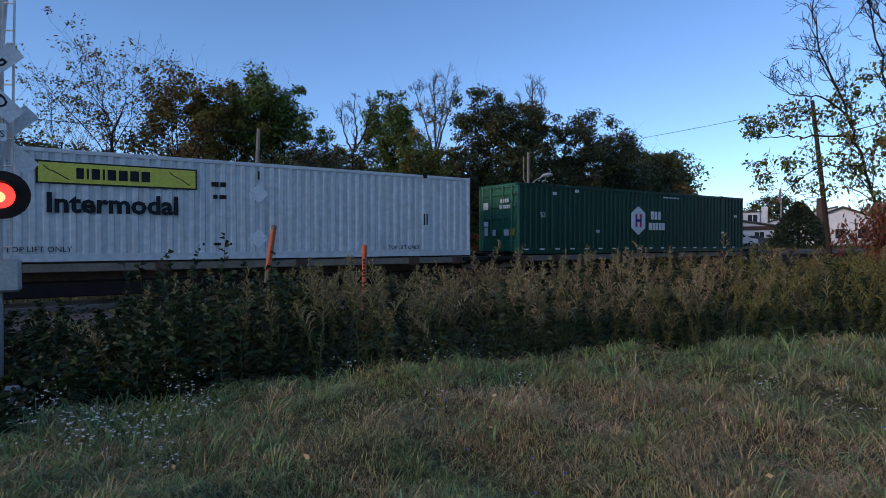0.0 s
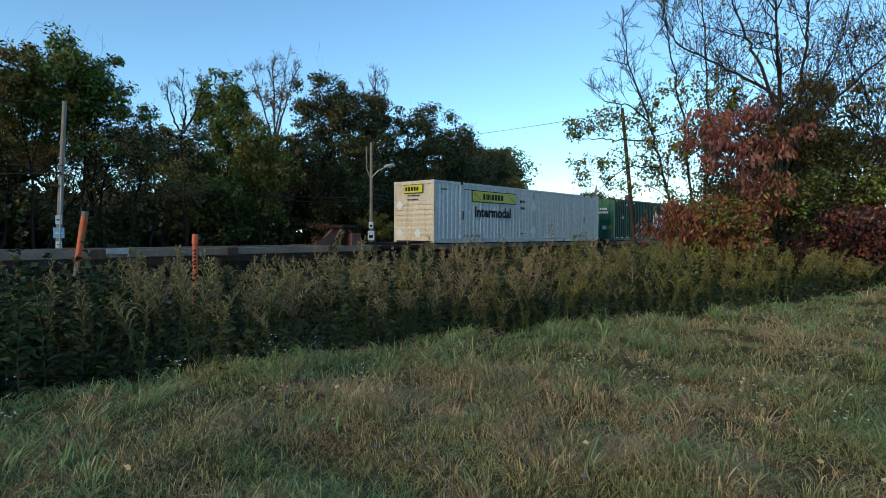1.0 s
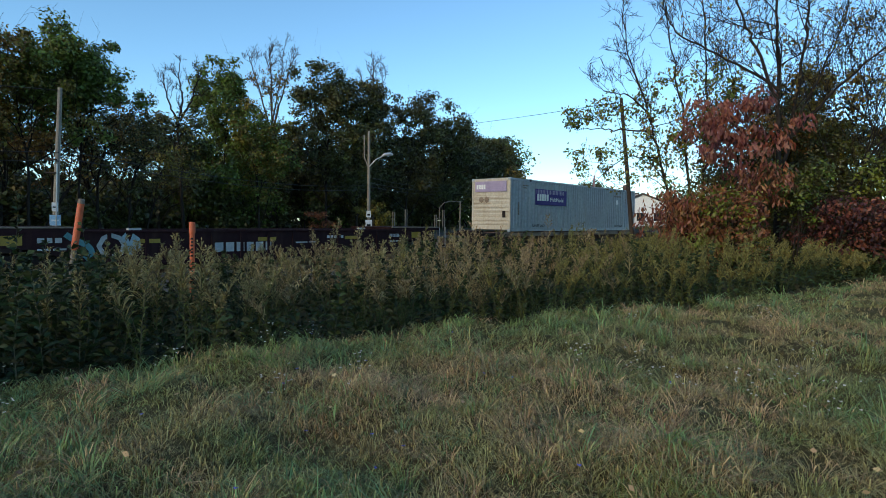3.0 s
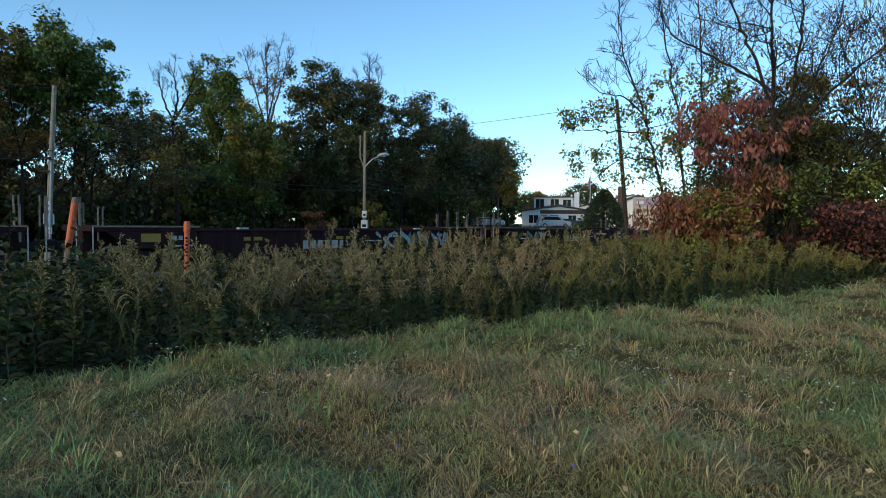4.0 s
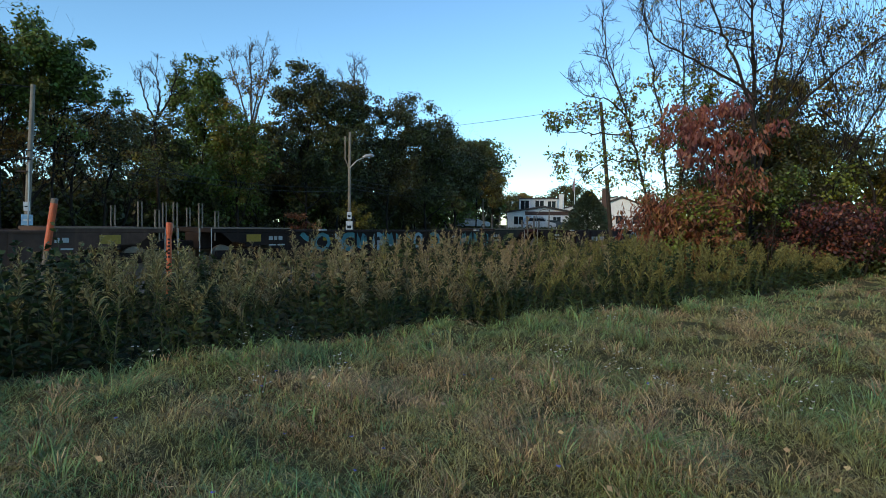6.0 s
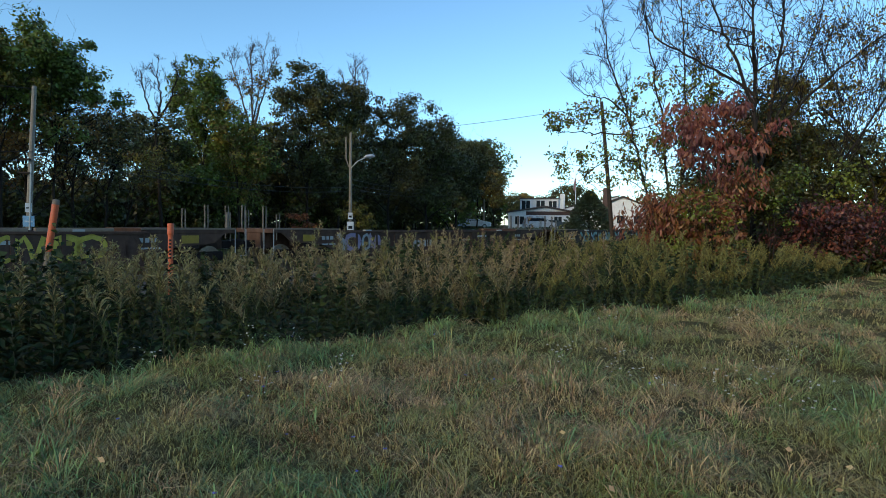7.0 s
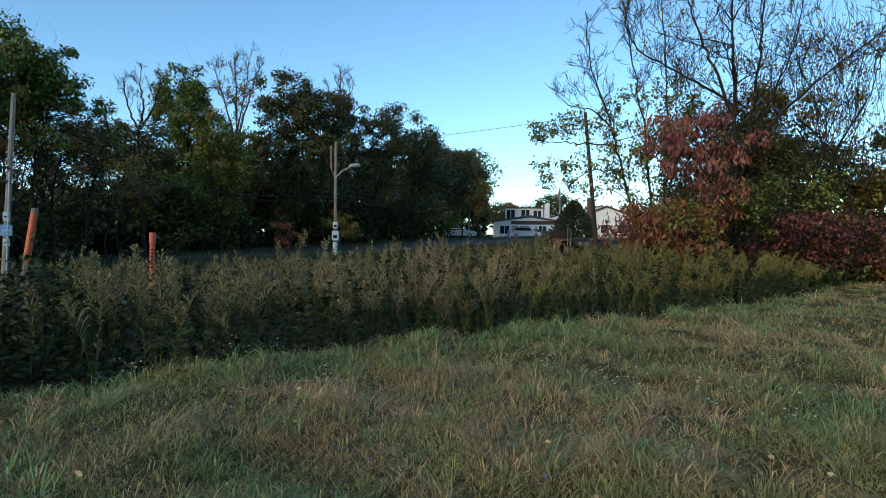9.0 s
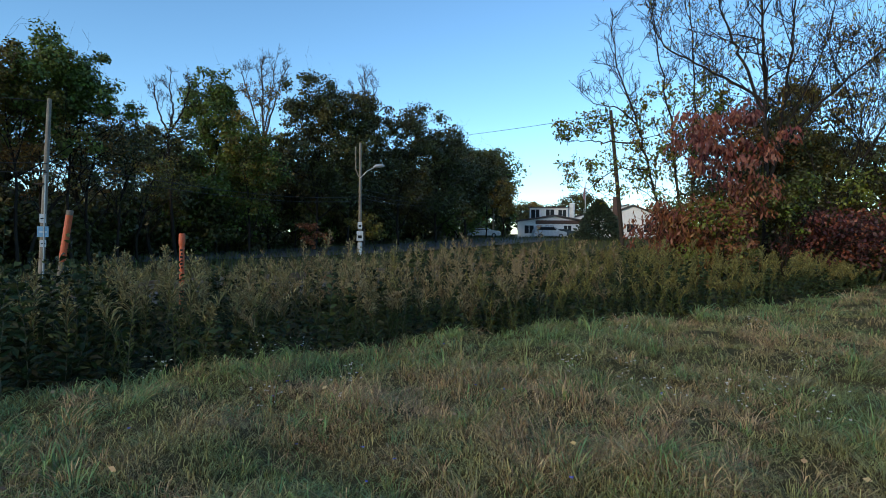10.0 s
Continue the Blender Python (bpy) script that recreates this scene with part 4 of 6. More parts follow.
    leaf_cloud("undergrowth", "low leafy undergrowth coloured dark for the shade below the weeds", P, D, RNG.uniform(0.08, 0.2, len(idx)), RNG.uniform(0.03, 0.07, len(idx)), M_WEED_DARK, droop=0.2)
    # rough grass beyond the track
    k = 22000
    s = RNG.uniform(-20, 110, k)
    n = 22.6 + 26 * RNG.uniform(0, 1, k) ** 1.6
    x, y = s * UX + n * NX, s * UY + n * NY
    blades("verge_grass", "unmown verge beyond the railway track", x, y, RNG.uniform(0.2, 0.6, k), 0.045, M_WEED, bend=0.8)


def flowers():
    for name, label, mat, count, b0, b1, d0, d1, size in (("white_asters", "small white wild asters in the grass", M_PETAL, 24, -42, -23, 4.4, 7.0, 0.014),
                                                         ("scattered_asters", "sparse white wildflowers in the meadow", M_PETAL, 14, -22, 52, 4.5, 12, 0.013),
                                                         ("chicory_flowers", "single blue chicory flowers in the meadow", M_PETAL_BLUE, 16, -22, 45, 3.2, 7, 0.014)):
        cx, cy = scatter(count, b0, b1, d0, d1)
        per = 14 if mat is M_PETAL else 1
        x, y = np.repeat(cx, per), np.repeat(cy, per)
        x, y = x + RNG.normal(0, 0.1, len(x)), y + RNG.normal(0, 0.1, len(x))
        z = ground_z(x, y) + RNG.uniform(0.15, 0.4, len(x))
        idx = np.repeat(np.arange(len(x)), 6)
        P = np.stack([x, y, z], 1)[idx]
        a = RNG.uniform(0, 2 * pi, len(idx))
        D = np.stack([np.cos(a), np.sin(a), RNG.uniform(-0.2, 0.7, len(idx))], 1)
        leaf_cloud(name, label, P, D, size * RNG.uniform(0.8, 1.4, len(idx)), size * 0.8, mat, "flowers")


# ---- trees ----
def branches(rng, base, height, radius, levels, limbs, crown_base, spread, up=0.5, wander=0.12, lean=(0, 0), stems=1, rmin=0.006):
    """Tapered tubes for trunk and limbs; gives the meshes of both and the ends of the twigs with their directions."""
    stores, tips = ([[], []], [[], []]), []

    def tube(pts, r0, r1, sides, which):
        V, F = stores[which]
        k0 = len(V)
        m = len(pts)
        for i, p in enumerate(pts):
            d = pts[min(i + 1, m - 1)] - pts[max(i - 1, 0)]
            d = d / (np.linalg.norm(d) + 1e-9)
            a = np.cross(d, (0.3, 0.9, 0.2) if abs(d[2]) > 0.8 else (0, 0, 1.0))
            a /= np.linalg.norm(a) + 1e-9
            c = np.cross(d, a)
            r = max(rmin, r0 + (r1 - r0) * i / (m - 1))
            for k in range(sides):
                t = 2 * pi * k / sides
                V.append(p + (a * cos(t) + c * sin(t)) * r)
        for i in range(m - 1):
            for k in range(sides):
                F.append((k0 + i * sides + k, k0 + i * sides + (k + 1) % sides, k0 + (i + 1) * sides + (k + 1) % sides, k0 + (i + 1) * sides + k))

    def grow(p, d, length, r, level, count):
        segs = 7 if level == 0 else 4 if level < levels else 3
        pts, dirs = [p], [d]
        for _ in range(segs):
            d = d + rng.normal(0, wander * (1 + 0.5 * level), 3) + np.array((0, 0, 0.06 * up * level))
            d = d / np.linalg.norm(d)
            p = p + d * length / segs
            pts.append(p)
            dirs.append(d)
        tube(pts, r, r * (0.35 if level < levels else 0.3), 7 if level == 0 else 5 if level == 1 else 3, min(level, 1))
        if level >= levels:
            tips.append((pts[-1], dirs[-1], length))
            tips.append((pts[-2], dirs[-2], length))
            return
        for k in range(count):
            lo = crown_base if level == 0 else 0.25
            q = lo + (1 - lo) * (k + rng.uniform(0.2, 0.9)) / count
            q = min(q, 0.99)
            i = min(int(q * segs), segs - 1)
            f = q * segs - i
            o = pts[i] * (1 - f) + pts[i + 1] * f
            a = rng.uniform(0, 2 * pi) if level else (k * 2.4 + rng.uniform(-0.5, 0.5))
            side = np.array((cos(a), sin(a), 0))
            nd = dirs[i] * (0.25 + up * 0.5) + side * spread * rng.uniform(0.7, 1.2) + np.array((0, 0, up * rng.uniform(0.2, 0.8)))
            nd = nd / np.linalg.norm(nd)
            shrink = (0.62 - 0.3 * abs(q - 0.5)) if level == 0 else rng.uniform(0.42, 0.62)
            grow(o, nd, length * shrink * rng.uniform(0.8, 1.15), r * (1 - 0.6 * q) * (0.45 if level == 0 else 0.55), level + 1, max(3, int(count * 0.55)))

    for k in range(stems):
        d = np.array((lean[0] + (rng.normal(0, 0.16) if stems > 1 else rng.normal(0, 0.03)), lean[1] + (rng.normal(0, 0.16) if stems > 1 else rng.normal(0, 0.03)), 1.0))
        grow(np.array(base) + np.array((rng.normal(0, 0.2), rng.normal(0, 0.2), 0)) * (stems > 1), d / np.linalg.norm(d), height * (1 if k == 0 else rng.uniform(0.7, 1)), radius, 0, limbs)
    return [(np.array(v), np.array(f)) for v, f in stores], tips


def tree(name, label, x, y, top, seed, leaf=None, leaves=4000, size=0.16, radius=0.16, levels=3, limbs=10, crown_base=0.3, spread=0.8, up=0.5,
         clump=0.45, bark=M_BARK, lean=(0, 0), stems=1, thin=1.0, droop=0.15, wander=0.12, mixed=None, aspect=0.6, rmin=0.008, leaf_top=2.0, width=0.0, tight=0.45):
    """One tree or bush; top is the world height of its crown."""
    rng = np.random.default_rng(seed)
    z0 = float(ground_z(x, y)) - 0.1
    wood, tips = branches(rng, (0, 0, 0), (top - z0) * 0.92, radius, levels, limbs, crown_base, spread, up, wander, lean, stems, rmin)
    high = np.quantile([p[2] for p, d, l in tips], 0.96 if leaf else 1.0) + (clump * 1.2 if leaf else 0.0)
    fit = 0.94 * (top - z0) / high
    tips = [(p * fit, d, l) for p, d, l in tips]
    wood = [(v * fit, f) for v, f in wood]
    if width:
        ends = np.array([p for p, d, l in tips])
        mid, top_z = ends.mean(0), ends[:, 2].mean()
        reach = np.mean(np.quantile(ends[:, :2], 0.95, axis=0) - np.quantile(ends[:, :2], 0.05, axis=0))
        k_w = max(0.3, (width - (clump if leaf else 0.0)) / reach)

        def settle(q):
            q = np.array(q, float)
            q[..., :2] = (q[..., :2] - mid[:2] * np.clip(q[..., 2:3] / top_z, 0, 1)) * k_w
            return q
        tips = [(settle(p), d, l) for p, d, l in tips]
        wood = [(settle(v), f) for v, f in wood]
    t = thing(name, label, "tree" if name != "bush" else "bush", pose(x, y, z0))
    for piece, (V, F) in zip(("trunk", "branchwork"), wood):
        mesh_np(piece, V, F, bark, True).parent = t
    if leaf:
        T = np.array([p for p, d, l in tips])
        Dn = np.array([d for p, d, l in tips])
        pick = (rng.random(len(T)) < thin) & (T[:, 2] < np.quantile(T[:, 2], 0.96)) & (T[:, 2] < leaf_top * (top - z0))
        T, Dn = T[pick], Dn[pick]
        if mixed:
            groups = [(leaf, T[::2], Dn[::2]), (mixed, T[1::2], Dn[1::2])]
        else:
            groups = [(leaf, T, Dn)]
        for lf, TT, DD in groups:
            k = int(leaves * 1.5) // len(groups)
            keep = rng.permutation(len(TT))[:max(14, int(len(TT) * tight))]
            i = keep[rng.integers(0, len(keep), k)]
            off = rng.normal(0, 1, (k, 3))
            off /= np.linalg.norm(off, axis=1)[:, None]
            P = TT[i] + off * (clump * 1.2 * (0.55 + 0.9 * ((i * 7919) % 13) / 13) * rng.random(k) ** 0.4)[:, None] * (1, 1, 0.7)
            face = off + rng.normal(0, 0.45, (k, 3)) + (0, 0, 0.55)
            D = np.cross(face, rng.normal(0, 1, (k, 3))) + DD[i] * 0.2
            D /= np.linalg.norm(D, axis=1, keepdims=True)
            D += (0, 0, -1.6 * droop)
            D /= np.linalg.norm(D, axis=1, keepdims=True)
            S = np.cross(D, face)
            S /= np.linalg.norm(S, axis=1, keepdims=True) + 1e-9
            L = (size * 0.85 * rng.uniform(0.6, 1.4, k))[:, None]
            VV = np.stack([P, P + D * L * 0.5 + S * L * aspect / 2, P + D * L, P + D * L * 0.5 - S * L * aspect / 2], 1).reshape(-1, 3)
            VV[:, 2] = np.maximum(VV[:, 2], 0.05)
            crown = mesh_np("crown", VV, np.arange(4 * k).reshape(-1, 4), M_LEAF[lf])
            crown.parent = t
    return t


def spruce(x, y, top, width, seed):
    rng = np.random.default_rng(seed)
    z0 = float(ground_z(x, y)) - 0.1
    t = thing("evergreen_tree", "dark green broad evergreen beside the white house", "tree", pose(x, y, z0))
    h = top - z0
    part("trunk", B().tube([(0, 0, 0), (0, 0, h * 0.95)], [0.18, 0.03], 6), M_BARK, t)
    k = 8500
    q = rng.uniform(0.04, 1, k)
    a = rng.uniform(0, 2 * pi, k)
    r = width / 2 * (1 - q) ** 0.7 * (0.55 + 0.45 * rng.random(k)) * (1 + 0.18 * np.sin(5 * a + 9 * q))
    P = np.stack([r * np.cos(a), r * np.sin(a), q * h], 1)
    D = np.stack([np.cos(a), np.sin(a), rng.normal(0.0, 0.4, k)], 1) + rng.normal(0, 0.4, (k, 3))
    D /= np.linalg.norm(D, axis=1, keepdims=True)
    S = np.cross(D, rng.normal(0, 1, (k, 3)))
    S /= np.linalg.norm(S, axis=1, keepdims=True)
    L = rng.uniform(0.25, 0.55, k)[:, None]
    V = np.stack([P, P + D * L * 0.5 + S * L * 0.2, P + D * L, P + D * L * 0.5 - S * L * 0.2], 1).reshape(-1, 3)
    c = mesh_np("crown", V, np.arange(4 * k).reshape(-1, 4), M_LEAF["spruce"])
    c.parent = t


def woods_left():
    P = polar
    tree("tree", "thinly leaved tree with fine bare twigs", *P(-30.6, 27), 10.9, 1, "yellow", 1500, 0.12, 0.14, 3, 12, 0.2, 0.75, 0.7, 0.3, mixed="brown", width=4.6, thin=0.8)
    tree("tree", "thinly leaved tree with fine bare twigs", *P(-34.8, 29), 9.6, 2, "dark", 1500, 0.12, 0.14, 3, 12, 0.2, 0.8, 0.6, 0.3, width=4.4, thin=0.8)
    tree("tree", "leafy tree turning brown and yellow", *P(-24.6, 29), 10.2, 3, "yellow", 6500, 0.17, 0.16, 3, 12, 0.25, 0.6, 0.5, 0.42, mixed="brown", width=3.6)
    tree("tree", "tall yellow-green tree at the wood's edge", *P(-20.2, 30), 10.3, 4, "yellow", 8500, 0.18, 0.18, 3, 12, 0.6, 0.9, 0.5, 0.4, mixed="green", width=3.6, tight=0.34)
    tree("tree", "tall bright green tree at the wood's edge", *P(-16.6, 31), 11.3, 5, "green", 9500, 0.19, 0.2, 3, 12, 0.62, 0.95, 0.5, 0.42, width=3.5, tight=0.34)
    tree("tree", "dark crooked tree with sparse leaves", *P(-13.2, 34), 8.7, 6, "dark", 2600, 0.16, 0.16, 3, 10, 0.25, 0.8, 0.5, 0.35, width=2.8)
    limbed_tree("tree", "bare crooked tree standing above the wood", -9.3, 40, [
        (1.0, [(0.4, 0), (0.15, 4), (0.0, 7.4), (0.2, 8.7)]), (0.6, [(0.12, 7.6), (-0.4, 8.9), (-0.7, 10.0), (-0.75, 10.8)]),
        (0.6, [(0.2, 8.3), (0.35, 9.6, 0.3), (0.1, 10.6, 0.4), (0.2, 11.7, 0.4)]), (0.6, [(0.15, 8.0), (0.8, 9.2, -0.3), (1.1, 10.2, -0.4), (1.4, 11.0, -0.4)])], 0.13, 7, 15, rmin=0.0085, reach=0.8)
    tree("tree", "broad dark green tree of the wood", *P(-10.6, 42), 9.2, 8, "dark", 8000, 0.24, 0.2, 3, 11, 0.2, 0.8, 0.4, 0.55, width=5.0)
    tree("tree", "dense green tree of the wood", *P(-5.3, 47), 14.6, 9, "green", 9000, 0.25, 0.22, 3, 12, 0.5, 0.85, 0.3, 0.55, width=4.2, tight=0.32)
    tree("tree", "olive tree with orange autumn tips", *P(-2.4, 45), 11.3, 10, "yellow", 8500, 0.22, 0.2, 3, 12, 0.15, 0.55, 0.6, 0.5, mixed="green", width=3.8)
    limbed_tree("tree", "pale tree with bare upper twigs", -1.2, 54, [
        (1.0, [(0, 0), (0.1, 8), (0, 13), (-0.2, 16.8)]), (0.6, [(0, 9), (-0.9, 12.5), (-1.6, 14.8), (-2.1, 16.4)]), (0.6, [(0.05, 9.5), (0.8, 12.5), (1.4, 14.8), (2.2, 16.6)]),
        (0.5, [(0.05, 10.5), (0.5, 13, 0.8), (0.9, 15.2, 1.2), (1.0, 17, 1.4)])], 0.16, 11, 11, ("brown", "yellow"), 900, 0.2, (6, 15), M_BARK_PALE, 0.011, 1.4)
    tree("tree", "large dark green oak", *P(3.6, 52), 16.6, 12, "dark", 13000, 0.27, 0.28, 3, 12, 0.2, 0.85, 0.4, 0.68, width=6.4, tight=0.36)
    tree("tree", "large dark green oak", *P(6.7, 54), 15.6, 13, "dark", 11000, 0.27, 0.28, 3, 12, 0.15, 0.8, 0.4, 0.68, width=5.4, tight=0.36)
    limbed_tree("tree", "pale tree with bare upper twigs", 8.2, 58, [
        (1.0, [(0, 0), (0, 9), (0.1, 13.5), (0, 17)]), (0.6, [(0, 10), (-0.7, 13.2), (-1.2, 16)]), (0.6, [(0.05, 11), (0.7, 14), (1.4, 16.4)])], 0.16, 14, 11, ("dark",), 500, 0.2, (6, 15), M_BARK_PALE, 0.011, 1.3)
    tree("tree", "large dark green oak", *P(11.6, 60), 15.9, 15, "dark", 13000, 0.29, 0.28, 3, 12, 0.12, 0.85, 0.4, 0.75, width=6.8, tight=0.36)
    tree("tree", "dark rounded tree of the wood", *P(15.3, 66), 15.2, 16, "dark", 11500, 0.31, 0.28, 3, 12, 0.12, 0.8, 0.4, 0.8, width=6.6, tight=0.36)
    tree("tree", "dark rounded tree of the wood", *P(18.1, 75), 14.4, 17, "dark", 11000, 0.34, 0.28, 3, 12, 0.15, 0.8, 0.4, 0.8, width=6.0, tight=0.36)
    tree("tree", "spreading tree with open crown", *P(20.2, 80), 14.6, 18, "dark", 6000, 0.32, 0.26, 3, 11, 0.45, 0.95, 0.3, 0.7, width=5.4, tight=0.3)
    tree("tree", "olive tree at the end of the wood", *P(21.8, 92), 11.6, 19, "yellow", 5200, 0.32, 0.24, 3, 11, 0.35, 0.9, 0.3, 0.75, width=4.4)
    for k, (b, d, top, ln) in enumerate(((-19.6, 32, 8.8, 0.05), (-18.2, 34, 8.4, -0.08), (-15.2, 33, 8.0, 0.1), (-14.0, 36, 8.6, -0.12), (-11.8, 37, 8.2, 0.12), (-22.5, 31, 9.0, -0.05))):
        tree("tree", "slender dark tree with scant autumn leaves", *P(b, d), top, 70 + k, ("dark", "yellow", "brown")[k % 3], 1500, 0.15, 0.13, 3, 9, 0.3, 0.7, 0.6, 0.35, lean=(ln, 0), thin=0.7, wander=0.16)
    # the closed lower storey
    rng = random.Random(5)
    for k in range(26):
        b = -38 + 54.5 * k / 25 + rng.uniform(-1, 1)
        d = np.interp(b, [-38, -17, -10, 0, 10, 20], [31, 34, 44, 52, 64, 86]) + rng.uniform(-2, 4)
        top = 1.65 + d * (rng.uniform(0.045, 0.085) if -22 < b < -10.8 else rng.uniform(0.07, 0.16))
        tree("bush", "dark leafy understorey of the wood", *polar(b, d), top, 100 + k, rng.choice(["dark", "dark", "dark", "green"]), 2600, 0.2 + d * 0.0028, 0.09, 2, 10, 0.05, 0.9, 0.5, 0.1 + d * 0.013, stems=2)
    for k in range(24):
        b = -40 + 60 * k / 23 + rng.uniform(-1, 1)
        d = np.interp(b, [-40, -17, -10, 0, 10, 20], [40, 44, 54, 62, 76, 98]) + rng.uniform(0, 6)
        top = 1.65 + d * (rng.uniform(0.02, 0.07) if -22 < b < -10.8 else rng.uniform(0.12, 0.19))
        tree("tree", "dark tree deep in the wood", *polar(b, d), top, 200 + k, rng.choice(["dark", "dark", "green"]), 2900, 0.26 + d * 0.0028, 0.16, 2, 12, 0.08, 0.8, 0.5, 0.2 + d * 0.015)
    thicket("wood_undergrowth", "dark closed undergrowth inside the wood", -44, 22.5, ([-44, -17, -10, 0, 10, 22], [37, 39, 49, 57, 70, 98]), 0.07, 0.17, 42000, 0.38, M_LEAF["dark"], 1)
    tree("bush", "orange-red autumn bush by the roadside pole", *P(4.0, 46), 2.7, 61, "orange", 900, 0.16, 0.04, 2, 8, 0.1, 1.0, 0.3, 0.25)
    tree("bush", "yellowing roadside shrub near the pole", *P(9.4, 50), 4.0, 62, "yellow", 1800, 0.17, 0.05, 2, 9, 0.1, 0.7, 0.5, 0.4)


def thicket(name, label, b0, b1, near, low, high, count, size, mat, seed):
    """A closed bank of leaves with an uneven top, deep in the wood."""
    rng = np.random.default_rng(seed)
    b = rng.uniform(b0, b1, count)
    d = np.interp(b, *near) + rng.uniform(0, 5, count)
    ridge = low + (high - low) * (0.5 + 0.5 * np.sin(b * 0.55 + 1) * np.sin(b * 0.23 + 2) + 0.3 * np.sin(b * 1.9))
    ridge = np.where((b > -22) & (b < -10.8), ridge * 0.75, ridge)
    z = rng.uniform(0, 1, count) * d * ridge
    x, y = d * np.sin(np.radians(b)), d * np.cos(np.radians(b))
    P = np.stack([x, y, ground_z(x, y) + z], 1)
    L = size * d / 40 * rng.uniform(0.6, 1.4, count)
    leaf_cloud(name, label, P, rng.normal(0, 1, (count, 3)), L, L * 0.6, mat, "undergrowth")


def limbed_tree(name, label, bearing, d, limbs, radius, seed, twigs=9, leaf=None, leaves=0, size=0.14, leaf_zone=(0.0, 99.0), bark=M_BARK, rmin=0.008, reach=1.6):
    """A tree whose main limbs follow given lines (right, up, back, in metres from its foot), with side branches and twigs grown on them."""
    rng = np.random.default_rng(seed)
    x, y = polar(bearing, d)
    z0 = gz(x, y) - 0.1
    t = thing(name, label, "tree", pose(x, y, z0, 0, 0, -bearing))
    wood, fine, tips = ([], []), ([], []), []

    def tube(pts, r0, r1, sides, store):
        V, F = store
        k0, m = len(V), len(pts)
        for a, p in enumerate(pts):
            u = pts[min(a + 1, m - 1)] - pts[max(a - 1, 0)]
            u = u / (np.linalg.norm(u) + 1e-9)
            e = np.cross(u, (0.3, 0.9, 0.2) if abs(u[2]) > 0.8 else (0, 0, 1.0))
            e /= np.linalg.norm(e) + 1e-9
            g = np.cross(u, e)
            r = max(rmin, r0 + (r1 - r0) * (a / (m - 1)) ** 0.8)
            for k in range(sides):
                w_ = 2 * pi * k / sides
                V.append(p + (e * cos(w_) + g * sin(w_)) * r)
        for a in range(m - 1):
            for k in range(sides):
                F.append((k0 + a * sides + k, k0 + a * sides + (k + 1) % sides, k0 + (a + 1) * sides + (k + 1) % sides, k0 + (a + 1) * sides + k))

    def bough(p, u, length, r, level):
        pts = [p]
        for _ in range(4):
            u = u + rng.normal(0, 0.2, 3) + (0, 0, 0.07)
            u = u / np.linalg.norm(u)
            p = p + u * length / 4
            pts.append(p)
        tube(pts, r, r * 0.3, 4 if level == 1 else 3, fine)
        if level == 3:
            tips.append((pts[-1], u))
            tips.append((pts[2], u))
            return
        for k in range(5 if level == 1 else 4):
            q = rng.uniform(0.2, 1.0) * 4
            a = min(int(q), 3)
            o = pts[a] + (pts[a + 1] - pts[a]) * (q - a)
            bough(o, u * 0.7 + rng.normal(0, 0.55, 3) + (0, 0, 0.3), length * rng.uniform(0.4, 0.65), r * 0.5, level + 1)

    for thick, line in limbs:
        line = np.array([(p[0], p[2] if len(p) > 2 else 0.0, p[1]) for p in line], float)
        q = np.linspace(0, len(line) - 1, 4 * len(line))
        pts = np.stack([np.interp(q, np.arange(len(line)), line[:, c]) for c in range(3)], 1)
        pts[1:-1] = (pts[:-2] + 2 * pts[1:-1] + pts[2:]) / 4 + rng.normal(0, 0.035, (len(pts) - 2, 3))
        tube(list(pts), radius * thick, radius * thick * 0.22, 8, wood)
        total = np.linalg.norm(np.diff(pts, axis=0), axis=1).sum()
        count = max(4, int(twigs * total / 8))
        for k in range(count):
            a = int((0.3 + 0.68 * (k + rng.random()) / count) * (len(pts) - 1))
            u = pts[min(a + 1, len(pts) - 1)] - pts[a - 1]
            u = u / np.linalg.norm(u)
            bough(pts[a], u * 0.75 + rng.normal(0, 0.6, 3) + (0, 0, 0.25), reach * rng.uniform(0.6, 1.25), radius * thick * 0.28, 1)
    mesh_np("trunk", np.array(wood[0]), np.array(wood[1]), bark, True).parent = t
    mesh_np("branchwork", np.array(fine[0]), np.array(fine[1]), bark, True).parent = t
    T = np.array([p for p, u in tips])
    T = T[(T[:, 2] > leaf_zone[0]) & (T[:, 2] < leaf_zone[1])]
    for c, lf in enumerate(leaf or ()):
        k = leaves // len(leaf)
        TT = T[c::len(leaf)]
        pick = rng.permutation(len(TT))[:max(8, len(TT) // 2)]
        P = TT[pick[rng.integers(0, len(pick), k)]] + rng.normal(0, 0.11, (k, 3))
        D = rng.normal(0, 0.6, (k, 3)) + (0, 0, -0.45)
        D /= np.linalg.norm(D, axis=1, keepdims=True)
        S = np.cross(D, rng.normal(0, 1, (k, 3)))
        S /= np.linalg.norm(S, axis=1, keepdims=True) + 1e-9
        L = (size * rng.uniform(0.6, 1.4, k))[:, None]
        V = np.stack([P, P + D * L * 0.5 + S * L * 0.28, P + D * L, P + D * L * 0.5 - S * L * 0.28], 1).reshape(-1, 3)
        mesh_np("crown", V, np.arange(4 * k).reshape(-1, 4), M_LEAF[lf]).parent = t
    return t


